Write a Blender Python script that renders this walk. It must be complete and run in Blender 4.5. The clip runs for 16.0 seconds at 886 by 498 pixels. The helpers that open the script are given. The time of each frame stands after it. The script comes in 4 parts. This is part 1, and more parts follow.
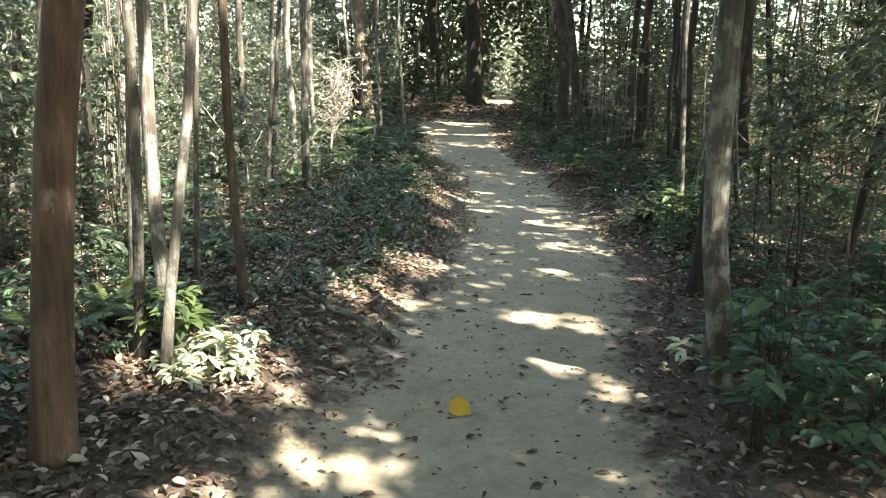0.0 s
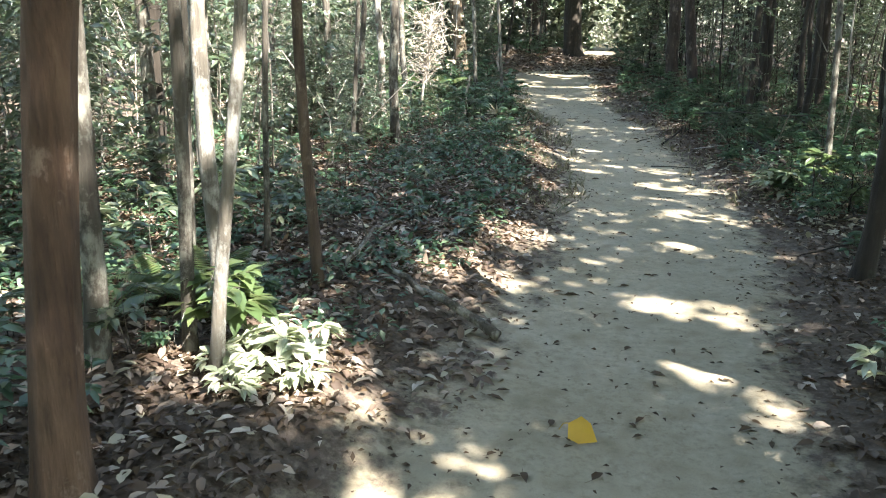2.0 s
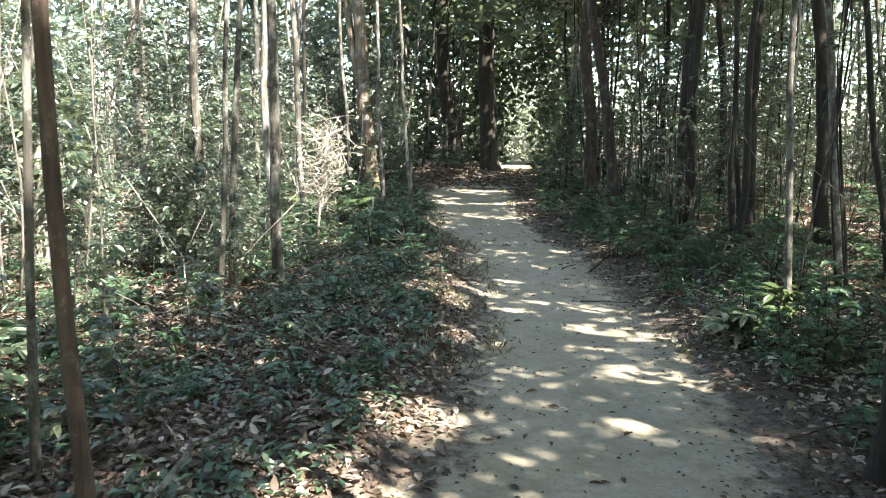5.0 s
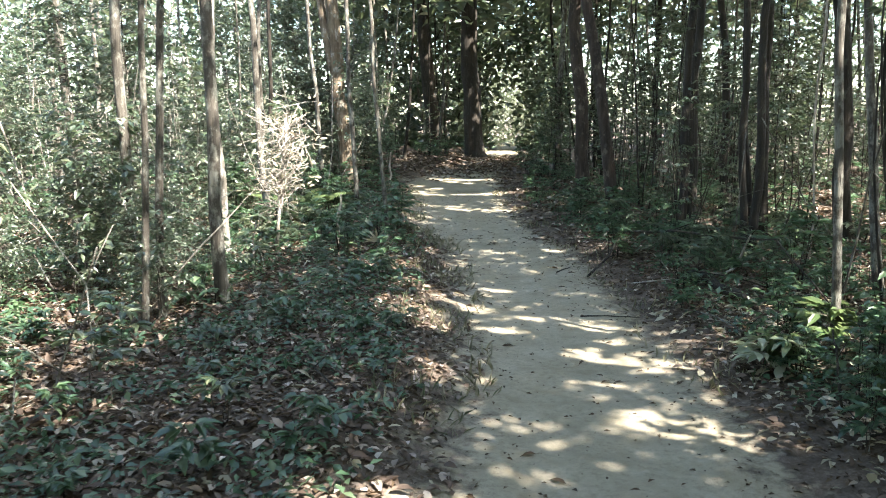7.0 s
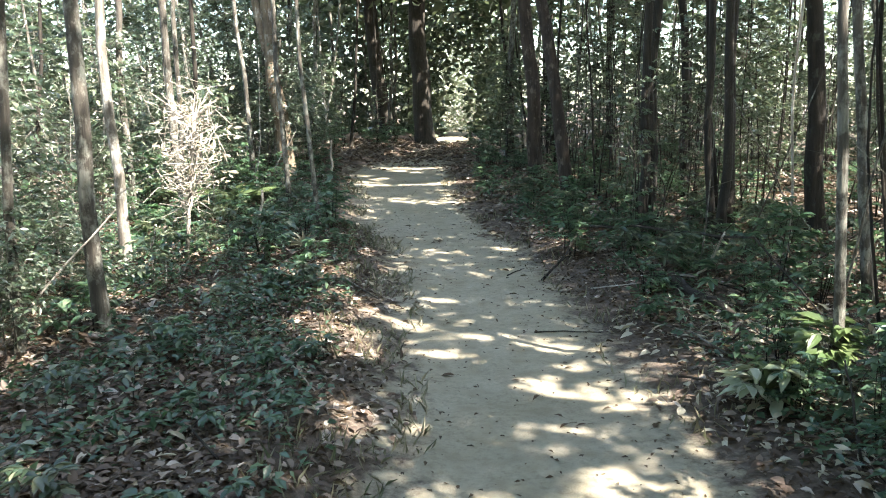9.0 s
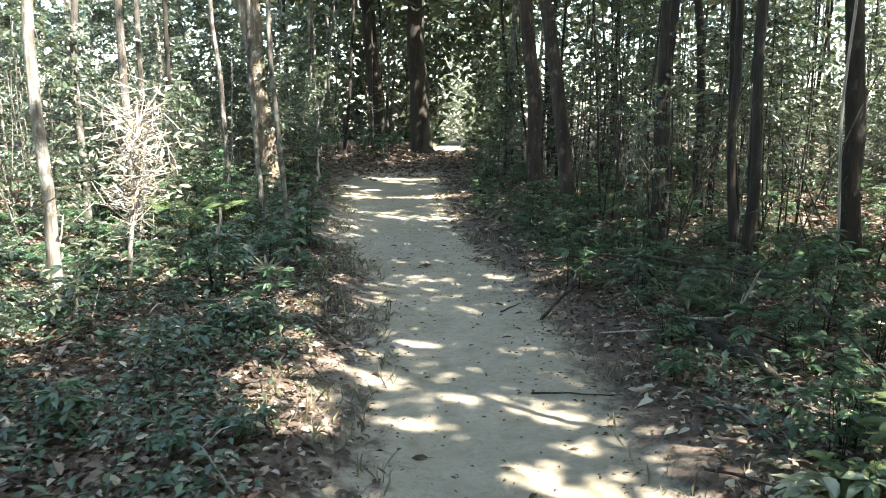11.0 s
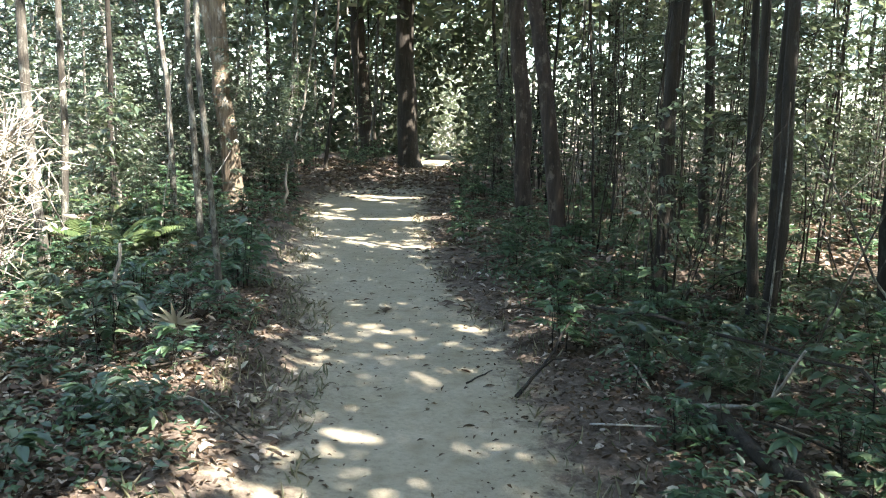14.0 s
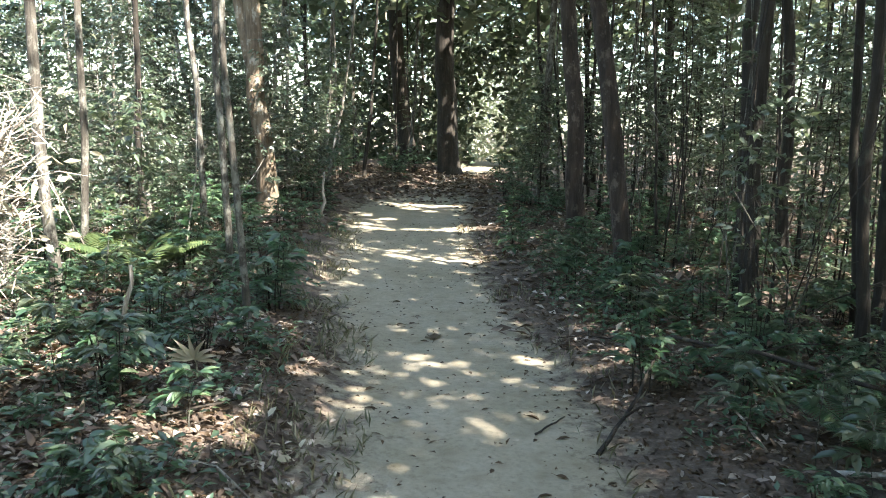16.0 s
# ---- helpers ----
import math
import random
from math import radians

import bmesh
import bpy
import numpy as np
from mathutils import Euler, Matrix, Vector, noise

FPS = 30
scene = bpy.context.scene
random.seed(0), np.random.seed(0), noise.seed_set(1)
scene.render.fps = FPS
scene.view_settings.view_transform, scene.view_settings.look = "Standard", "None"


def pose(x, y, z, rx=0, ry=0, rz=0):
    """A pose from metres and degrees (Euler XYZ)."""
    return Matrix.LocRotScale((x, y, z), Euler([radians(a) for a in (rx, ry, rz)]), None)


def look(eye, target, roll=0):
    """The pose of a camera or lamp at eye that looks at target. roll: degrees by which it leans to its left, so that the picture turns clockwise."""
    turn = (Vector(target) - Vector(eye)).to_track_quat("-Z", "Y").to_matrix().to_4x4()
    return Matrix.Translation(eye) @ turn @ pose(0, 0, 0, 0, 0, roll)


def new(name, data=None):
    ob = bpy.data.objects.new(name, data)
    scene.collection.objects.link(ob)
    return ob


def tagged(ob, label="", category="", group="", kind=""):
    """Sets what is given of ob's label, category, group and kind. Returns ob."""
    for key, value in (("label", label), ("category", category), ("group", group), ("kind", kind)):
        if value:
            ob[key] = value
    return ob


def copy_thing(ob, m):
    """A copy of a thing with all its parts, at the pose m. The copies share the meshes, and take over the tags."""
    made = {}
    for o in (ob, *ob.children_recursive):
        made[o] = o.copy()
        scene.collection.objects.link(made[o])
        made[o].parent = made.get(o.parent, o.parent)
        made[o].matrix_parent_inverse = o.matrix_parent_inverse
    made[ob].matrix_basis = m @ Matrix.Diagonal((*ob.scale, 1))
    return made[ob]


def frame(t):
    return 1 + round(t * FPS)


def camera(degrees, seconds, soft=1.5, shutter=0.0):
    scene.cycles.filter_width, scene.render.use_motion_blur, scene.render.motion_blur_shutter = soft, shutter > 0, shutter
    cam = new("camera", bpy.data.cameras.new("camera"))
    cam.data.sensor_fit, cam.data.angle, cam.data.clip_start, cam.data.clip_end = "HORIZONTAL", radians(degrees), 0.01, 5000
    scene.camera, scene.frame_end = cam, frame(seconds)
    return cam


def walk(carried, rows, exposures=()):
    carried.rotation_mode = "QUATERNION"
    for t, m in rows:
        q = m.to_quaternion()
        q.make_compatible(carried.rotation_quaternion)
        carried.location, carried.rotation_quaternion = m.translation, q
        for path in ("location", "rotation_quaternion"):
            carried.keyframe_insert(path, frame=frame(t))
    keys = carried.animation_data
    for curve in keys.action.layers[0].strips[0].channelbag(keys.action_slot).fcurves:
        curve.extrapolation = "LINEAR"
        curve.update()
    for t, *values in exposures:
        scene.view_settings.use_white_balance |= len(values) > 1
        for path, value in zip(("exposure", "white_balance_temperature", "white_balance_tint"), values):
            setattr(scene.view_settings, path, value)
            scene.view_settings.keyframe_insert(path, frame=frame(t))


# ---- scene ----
# ---- the camera and its walk ----
cam = camera(57.3, 16.0, soft=1.0, shutter=0.35)
# seconds, x, y, z, turn to the left, tilt down, lean to the left (degrees)
PATH_A = [
    (0, -0.000, 0.000, 1.683, 2.72, 12.67, 1.15), (0.5, 0.023, 0.252, 1.631, 5.36, 12.93, 0.48),
    (1, -0.025, 0.454, 1.550, 8.80, 15.78, 0.49), (1.5, -0.136, 0.728, 1.566, 9.26, 15.81, 0.65),
    (2, -0.169, 0.893, 1.567, 9.11, 15.93, 0.71), (2.5, -0.134, 1.121, 1.587, 8.99, 14.12, 0.16),
    (3, -0.082, 1.359, 1.604, 8.88, 12.55, 0.46), (3.5, -0.122, 1.603, 1.598, 8.76, 12.24, 0.91),
    (4, -0.182, 1.882, 1.641, 8.53, 7.92, 0.64), (4.5, -0.149, 2.109, 1.605, 4.96, 7.70, 0.78),
    (4.7, -0.133, 2.223, 1.587, 4.14, 7.85, 0.65)]
PATH_B = [
    (6.8, -0.137, 3.469, 1.593, 2.94, 9.04, 0.04), (7, -0.113, 3.593, 1.607, 2.82, 9.15, -0.40),
    (7.5, -0.025, 3.849, 1.597, 2.78, 9.38, -0.08), (8, 0.006, 4.095, 1.582, 2.73, 9.62, 0.14),
    (8.5, 0.018, 4.395, 1.601, 0.47, 9.78, -0.84), (9, 0.027, 4.612, 1.591, -0.32, 10.16, -0.99),
    (9.2, 0.040, 4.706, 1.582, -0.44, 9.82, -0.76)]
PATH_C = [
    (11.3, 0.204, 5.841, 1.589, -0.58, 9.59, 0.35), (11.5, 0.252, 5.942, 1.605, -0.71, 9.68, 0.60),
    (12, 0.342, 6.136, 1.579, -0.69, 10.34, 1.02), (12.5, 0.329, 6.384, 1.582, -0.71, 10.90, 1.12),
    (13, 0.293, 6.593, 1.598, -0.92, 10.71, 1.15), (13.5, 0.331, 6.801, 1.590, -0.94, 10.62, 1.17),
    (14, 0.417, 7.053, 1.629, -0.93, 8.74, 1.30), (14.5, 0.420, 7.201, 1.610, 0.03, 8.57, 1.36),
    (15, 0.337, 7.420, 1.608, 1.53, 8.59, 1.36), (15.5, 0.280, 7.632, 1.608, 1.67, 8.31, 1.18),
    (16, 0.283, 7.885, 1.597, 1.72, 8.34, 0.88)]


def view(x, y, z, turn, tilt, lean):
    a, b = radians(turn), radians(tilt)
    eye = Vector((x, y, z))
    return look(eye, eye + Vector((-math.sin(a) * math.cos(b), math.cos(a) * math.cos(b), -math.sin(b))), lean)


walk(cam, [(r[0], view(*r[1:])) for r in PATH_A + PATH_B + PATH_C],
     [(0, 3.32, 7600, 2), (1, 3.26, 7400, 2), (2, 3.52, 7000, 2), (3.5, 3.48, 7000, 2), (4, 3.4, 7000, 2), (4.5, 3.35, 7000, 2), (9, 3.5, 7000, 2), (16, 3.5, 7000, 2)])

# ---- world and sun ----
SUN_EL = radians(52)
SUN_AZ = Vector((0.77, -0.64)).normalized()        # level direction towards the sun
SUN_DIR = Vector((SUN_AZ.x * math.cos(SUN_EL), SUN_AZ.y * math.cos(SUN_EL), math.sin(SUN_EL)))
world = bpy.data.worlds.new("sky")
scene.world = world
world.use_nodes = True
wn = world.node_tree.nodes
sky = wn.new("ShaderNodeTexSky")
sky.sky_type, sky.sun_disc = "NISHITA", False
sky.sun_elevation, sky.sun_rotation = SUN_EL, math.atan2(SUN_AZ.x, SUN_AZ.y)
world.node_tree.links.new(sky.outputs[0], wn["Background"].inputs[0])
wn["Background"].inputs[1].default_value = 0.092
sun = new("sun", bpy.data.lights.new("sun", "SUN"))
sun.data.energy, sun.data.angle, sun.data.color = 3.5, radians(0.6), (1.0, 0.935, 0.95)
sun.matrix_world = look(SUN_DIR * 60, (0, 0, 0))

# ---- materials ----


def ramp(nt, fac, stops):
    r = nt.nodes.new("ShaderNodeValToRGB")
    while len(r.color_ramp.elements) < len(stops):
        r.color_ramp.elements.new(0.5)
    for e, (p, c) in zip(r.color_ramp.elements, stops):
        e.position, e.color = p, (*c, 1)
    nt.links.new(fac, r.inputs[0])
    return r.outputs[0]


def noise_node(nt, scale, detail=6, rough=0.6, stretch=None):
    n = nt.nodes.new("ShaderNodeTexNoise")
    n.inputs["Scale"].default_value, n.inputs["Detail"].default_value, n.inputs["Roughness"].default_value = scale, detail, rough
    tc = nt.nodes.new("ShaderNodeTexCoord")
    if stretch:
        mp = nt.nodes.new("ShaderNodeMapping")
        mp.inputs["Scale"].default_value = stretch
        nt.links.new(tc.outputs["Object"], mp.inputs[0])
        nt.links.new(mp.outputs[0], n.inputs[0])
    else:
        nt.links.new(tc.outputs["Object"], n.inputs[0])
    return n.outputs[0]


def mixed(nt, fac, a, b, mode="MIX"):
    m = nt.nodes.new("ShaderNodeMix")
    m.data_type, m.blend_type = "RGBA", mode
    for sock, v in ((m.inputs[0], fac), (m.inputs[6], a), (m.inputs[7], b)):
        if isinstance(v, (int, float)):
            sock.default_value = v
        elif isinstance(v, tuple):
            sock.default_value = (*v, 1)
        else:
            nt.links.new(v, sock)
    return m.outputs[2]


def bump(nt, height, strength, dist):
    b = nt.nodes.new("ShaderNodeBump")
    b.inputs["Strength"].default_value, b.inputs["Distance"].default_value = strength, dist
    nt.links.new(height, b.inputs["Height"])
    return b.outputs[0]


def material(name):
    m = bpy.data.materials.new(name)
    m.use_nodes = True
    return m, m.node_tree, m.node_tree.nodes["Principled BSDF"]


def leaf_material(name, stops, rough=0.3, through_light=0.28, tint=(0.28, 0.34, 0.16), spec=0.75):
    m, nt, p = material(name)
    g = nt.nodes.new("ShaderNodeNewGeometry")
    col = ramp(nt, g.outputs["Random Per Island"], stops)
    col = mixed(nt, 0.35, col, ramp(nt, noise_node(nt, 9.0), [(0.3, (0.35, 0.35, 0.35)), (0.7, (1, 1, 1))]), "MULTIPLY")
    nt.links.new(col, p.inputs["Base Color"])
    p.inputs["Roughness"].default_value = rough
    p.inputs["Specular IOR Level"].default_value = spec
    tr = nt.nodes.new("ShaderNodeBsdfTranslucent")
    nt.links.new(mixed(nt, 0.5, col, tint), tr.inputs[0])
    mx = nt.nodes.new("ShaderNodeMixShader")
    mx.inputs[0].default_value = through_light
    nt.links.new(p.outputs[0], mx.inputs[1])
    nt.links.new(tr.outputs[0], mx.inputs[2])
    nt.links.new(mx.outputs[0], nt.nodes["Material Output"].inputs[0])
    return m


def bark_material(name, dark, mid, pale, lichen, amount):
    m, nt, p = material(name)
    grain = noise_node(nt, 14, 8, 0.65, (1, 1, 0.16))
    col = ramp(nt, grain, [(0.28, dark), (0.5, mid), (0.75, pale)])
    col = mixed(nt, ramp(nt, noise_node(nt, 9.0, 6, 0.7, (1, 1, 0.6)), [(0.62 - amount * 0.3, (0, 0, 0)), (0.70 - amount * 0.25, (1, 1, 1))]), col, lichen)
    p.inputs["Roughness"].default_value = 0.9
    col = mixed(nt, 0.8, col, ramp(nt, noise_node(nt, 2.3, 3), [(0.35, (0.5, 0.5, 0.5)), (0.65, (1.0, 1.0, 1.0))]), "MULTIPLY")
    fiss = noise_node(nt, 38, 6, 0.7, (1, 1, 0.07))
    col = mixed(nt, 0.55, col, ramp(nt, fiss, [(0.36, (0.45, 0.42, 0.40)), (0.56, (1, 1, 1))]), "MULTIPLY")
    nt.links.new(col, p.inputs["Base Color"])
    both = nt.nodes.new("ShaderNodeMath")
    nt.links.new(grain, both.inputs[0])
    nt.links.new(fiss, both.inputs[1])
    nt.links.new(bump(nt, both.outputs[0], 0.9, 0.02), p.inputs["Normal"])
    return m


def dirt_material():
    m, nt, p = material("dirt_and_humus")
    at = nt.nodes.new("ShaderNodeAttribute")
    at.attribute_name = "trodden"
    fine = noise_node(nt, 26, 9, 0.72)
    wide = noise_node(nt, 1.4, 6, 0.6)
    dirt = ramp(nt, fine, [(0.25, (0.215, 0.187, 0.135)), (0.5, (0.325, 0.286, 0.216)), (0.8, (0.42, 0.374, 0.29))])
    dirt = mixed(nt, 0.75, dirt, ramp(nt, wide, [(0.35, (0.78, 0.77, 0.70)), (0.65, (1, 1, 1))]), "MULTIPLY")
    damp = ramp(nt, noise_node(nt, 6.5, 4), [(0.52, (1, 1, 1)), (0.70, (0.68, 0.66, 0.6))])
    dirt = mixed(nt, 0.7, dirt, damp, "MULTIPLY")
    humus = ramp(nt, fine, [(0.3, (0.045, 0.034, 0.026)), (0.55, (0.12, 0.094, 0.074)), (0.8, (0.25, 0.205, 0.165))])
    edge = nt.nodes.new("ShaderNodeMath")
    edge.operation = "MULTIPLY_ADD"
    edge.inputs[1].default_value, edge.inputs[2].default_value = 1.4, -0.70
    nt.links.new(noise_node(nt, 5.5, 7, 0.7), edge.inputs[0])
    add = nt.nodes.new("ShaderNodeMath")
    nt.links.new(at.outputs["Fac"], add.inputs[0])
    nt.links.new(edge.outputs[0], add.inputs[1])
    fac = ramp(nt, add.outputs[0], [(0.38, (0, 0, 0)), (0.62, (1, 1, 1))])
    nt.links.new(mixed(nt, fac, humus, dirt), p.inputs["Base Color"])
    p.inputs["Roughness"].default_value = 0.95
    p.inputs["Specular IOR Level"].default_value = 0.2
    nt.links.new(bump(nt, fine, 0.5, 0.03), p.inputs["Normal"])
    return m


DIRT = dirt_material()
# whitish last stop of LEAF and LEAF_WOOD paints in glints on glossy leaves
LEAF = leaf_material("green_leaf", [(0.0, (0.028, 0.05, 0.03)), (0.45, (0.05, 0.08, 0.045)), (0.8, (0.11, 0.135, 0.085)), (1.0, (0.23, 0.24, 0.16))])
LEAF_WOOD = leaf_material("mixed_wood_leaf", [(0.0, (0.03, 0.05, 0.03)), (0.5, (0.06, 0.09, 0.05)), (0.85, (0.12, 0.145, 0.10)), (1.0, (0.25, 0.26, 0.19))], 0.3, 0.24, (0.26, 0.33, 0.2), 0.9)
LEAF_COOL = leaf_material("bluish_green_leaf", [(0.0, (0.03, 0.062, 0.038)), (0.6, (0.062, 0.115, 0.062)), (1.0, (0.15, 0.20, 0.11))], 0.36, 0.28, (0.16, 0.36, 0.13))
LEAF_LIME = leaf_material("lime_green_leaf", [(0.0, (0.06, 0.11, 0.04)), (1.0, (0.14, 0.18, 0.07))], 0.4, 0.4)
# green leaves lightened: strong sunlight is put into the colour
LEAF_SUN = leaf_material("sun_paled_leaf", [(0.0, (0.30, 0.35, 0.21)), (1.0, (0.52, 0.54, 0.42))], 0.3, 0.3, (0.4, 0.45, 0.25))
LEAF_DEAD = leaf_material("dead_leaf", [(0.0, (0.05, 0.034, 0.025)), (0.45, (0.115, 0.082, 0.062)), (0.8, (0.25, 0.195, 0.155)), (1.0, (0.52, 0.45, 0.38))], 0.65, 0.12, (0.4, 0.25, 0.1), 0.3)
LEAF_DARK = leaf_material("dark_dead_leaf", [(0.0, (0.03, 0.02, 0.012)), (1.0, (0.10, 0.065, 0.035))], 0.7, 0.08, (0.2, 0.1, 0.03), 0.3)
LEAF_YELLOW = leaf_material("yellow_leaf", [(0.0, (0.62, 0.36, 0.02)), (1.0, (0.66, 0.40, 0.03))], 0.5, 0.2, (0.6, 0.4, 0.02))
LEAF_PALE = leaf_material("straw_leaf", [(0.0, (0.42, 0.36, 0.24)), (1.0, (0.55, 0.50, 0.38))], 0.6, 0.25, (0.5, 0.45, 0.3))
BARK_RED = bark_material("reddish_bark", (0.035, 0.019, 0.012), (0.125, 0.073, 0.047), (0.25, 0.155, 0.10), (0.28, 0.20, 0.15), 0.12)
BARK_BROWN = bark_material("brown_bark", (0.045, 0.03, 0.02), (0.105, 0.072, 0.05), (0.18, 0.13, 0.09), (0.24, 0.19, 0.14), 0.2)
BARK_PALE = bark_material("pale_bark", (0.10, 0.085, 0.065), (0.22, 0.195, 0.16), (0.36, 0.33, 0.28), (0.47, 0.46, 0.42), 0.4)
BARK_GREY = bark_material("grey_brown_bark", (0.036, 0.030, 0.023), (0.088, 0.076, 0.060), (0.16, 0.142, 0.115), (0.29, 0.285, 0.24), 0.45)
BARK_TAN = bark_material("tan_bark", (0.08, 0.055, 0.035), (0.2, 0.15, 0.10), (0.3, 0.24, 0.17), (0.42, 0.39, 0.33), 0.25)
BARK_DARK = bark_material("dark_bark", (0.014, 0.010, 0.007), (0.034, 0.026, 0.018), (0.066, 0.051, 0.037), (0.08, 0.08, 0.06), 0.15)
# brown bark darkened: shade on the two trailside trunks is in the colour
BARK_SHADE = bark_material("shade_darkened_bark", (0.018, 0.012, 0.009), (0.05, 0.034, 0.024), (0.095, 0.068, 0.05), (0.15, 0.12, 0.095), 0.2)
DEADWOOD = bark_material("bleached_wood", (0.25, 0.21, 0.17), (0.42, 0.37, 0.31), (0.55, 0.5, 0.44), (0.6, 0.57, 0.5), 0.4)

# ---- mesh helpers ----
rng = np.random.default_rng(7)


def mesh_of(name, verts, faces, mat, smooth=False):
    me = bpy.data.meshes.new(name)
    me.from_pydata([tuple(v) for v in verts], [], faces)
    me.materials.append(mat)
    if smooth:
        me.polygons.foreach_set("use_smooth", [True] * len(me.polygons))
    return me


def part(name, me, parent, label=""):
    ob = new(name, me)
    ob.parent = parent
    return tagged(ob, label)


def root(name, x, y, z, label, category, group=""):
    e = new(name)
    e.empty_display_size = 0.2
    e.location = (x, y, z)
    return tagged(e, label, category, group)


def tube(pts, radii, sides=8, seed=0, flute=0.0):
    """A tapered, closed tube along the points: vertices and faces."""
    verts, faces = [], []
    r = random.Random(seed)
    pts = [Vector(p) for p in pts]
    ref = Vector((1, 0, 0)) if abs((pts[-1] - pts[0]).normalized().x) < 0.8 else Vector((0, 1, 0))
    wob = [1 + r.uniform(-flute, flute) for _ in range(sides)]
    for i, p in enumerate(pts):
        d = (pts[min(i + 1, len(pts) - 1)] - pts[max(i - 1, 0)]).normalized()
        u = d.cross(ref).normalized()
        w = d.cross(u)
        for k in range(sides):
            a = 2 * math.pi * k / sides
            verts.append(p + (u * math.cos(a) + w * math.sin(a)) * radii[i] * wob[k])
    n = sides
    for i in range(len(pts) - 1):
        for k in range(n):
            faces.append((i * n + k, i * n + (k + 1) % n, (i + 1) * n + (k + 1) % n, (i + 1) * n + k))
    faces.append(tuple(range(n - 1, -1, -1)))
    faces.append(tuple(range((len(pts) - 1) * n, len(pts) * n)))
    return verts, faces


def join(*pieces):
    verts, faces = [], []
    for v, f in pieces:
        o = len(verts)
        verts += list(v)
        faces += [tuple(i + o for i in q) for q in f]
    return verts, faces


def unit(v):
    return v / np.maximum(np.linalg.norm(v, axis=1, keepdims=True), 1e-9)


def leaf_mesh(name, base, along, normal, length, width, mat, fold=0.25, droop=0.15, fine=False):
    """Many leaves in one mesh: each a folded blade with a pointed tip."""
    n = len(base)
    if n == 0:
        base = np.zeros((1, 3)); along = np.array([[1.0, 0, 0]]); normal = np.array([[0, 0, 1.0]])
        length = np.array([0.01]); width = np.array([0.01]); n = 1
    along = unit(along)
    side = unit(np.cross(normal, along))
    up = np.cross(along, side)
    L, W = np.asarray(length)[:, None], np.asarray(width)[:, None]
    if fine:
        rows = [base, base + along * L * 0.28 + side * W * 0.42 + up * W * fold, base + along * L * 0.62 + side * W * 0.38 + up * W * (fold - droop * 0.5),
                base + along * L - up * L * droop, base + along * L * 0.62 - side * W * 0.38 + up * W * (fold - droop * 0.5),
                base + along * L * 0.28 - side * W * 0.42 + up * W * fold, base + along * L * 0.28, base + along * L * 0.62 - up * L * droop * 0.35]
        tri = [(0, 6, 1), (1, 6, 2), (6, 7, 2), (2, 7, 3), (3, 7, 4), (4, 7, 6), (4, 6, 5), (5, 6, 0)]
    else:
        rows = [base, base + along * L * 0.42 + side * W * 0.5 + up * W * fold, base + along * L - up * L * droop, base + along * L * 0.42 - side * W * 0.5 + up * W * fold]
        tri = [(0, 2, 1), (0, 3, 2)]
    k, f = len(rows), len(tri)
    co = np.stack(rows, 1).reshape(-1, 3).astype(np.float32)
    idx = (np.arange(n)[:, None, None] * k + np.array(tri)[None]).reshape(-1).astype(np.int32)
    me = bpy.data.meshes.new(name)
    me.vertices.add(len(co))
    me.vertices.foreach_set("co", co.ravel())
    me.loops.add(len(idx))
    me.loops.foreach_set("vertex_index", idx)
    me.polygons.add(n * f)
    me.polygons.foreach_set("loop_start", np.arange(0, n * f * 3, 3, dtype=np.int32))
    me.update(calc_edges=True)
    me.materials.append(mat)
    return me


def random_dirs(n, flat=1.0):
    v = rng.normal(size=(n, 3))
    v[:, 2] *= flat
    return unit(v)


# ---- the lie of the land ----
TRAIL_Y = np.array([-30, 0, 3, 4, 4.9, 6.3, 7.8, 10, 11.8, 13, 14, 15.3, 16.3, 18.2, 21, 24.5, 31, 41.5, 52, 70])
TRAIL_L = np.array([-0.9, -0.9, -0.89, -0.74, -0.62, -0.36, -0.24, -0.28, -0.42, -0.5, -0.69, -1.0, -1.23, -1.35, -1.72, -2.05, -1.3, -0.17, 0.6, 0.2])
TRAIL_R = np.array([0.8, 0.8, 0.81, 0.79, 0.92, 1.22, 1.24, 1.12, 1.02, 0.95, 0.84, 0.6, 0.49, 0.40, 0.32, 0.31, 0.62, 1.5, 2.4, 2.0])


def trail_sides(y):
    return np.interp(y, TRAIL_Y, TRAIL_L), np.interp(y, TRAIL_Y, TRAIL_R)


def off_trail(x, y):
    """Metres outside the trail's edge (negative on the trail)."""
    l, r = trail_sides(y)
    return np.maximum(l - x, x - r)


def smooth01(v):
    v = np.clip(v, 0, 1)
    return v * v * (3 - 2 * v)


def ground_z(x, y):
    x, y = np.asarray(x, float), np.asarray(y, float)
    l, r = trail_sides(y)
    left, right = l - x, x - r
    z = 0.16 * smooth01((left + 0.12) / 0.65) + 0.05 * smooth01((right + 0.05) / 0.6)
    z = z + 0.03 * np.clip(left - 0.8, 0, 12) + 0.015 * np.clip(right - 1.5, 0, 12)
    z = z + np.where(off_trail(x, y) > 0, 1, 0.25) * 0.022 * (np.sin(x * 2.7 + y * 1.1) * np.sin(y * 2.3 - x * 0.6) + 0.6 * np.sin(x * 6.1 + 1) * np.sin(y * 5.3))
    return z - 0.012 * (off_trail(x, y) < -0.3)


def gz(x, y):
    return float(ground_z(x, y))


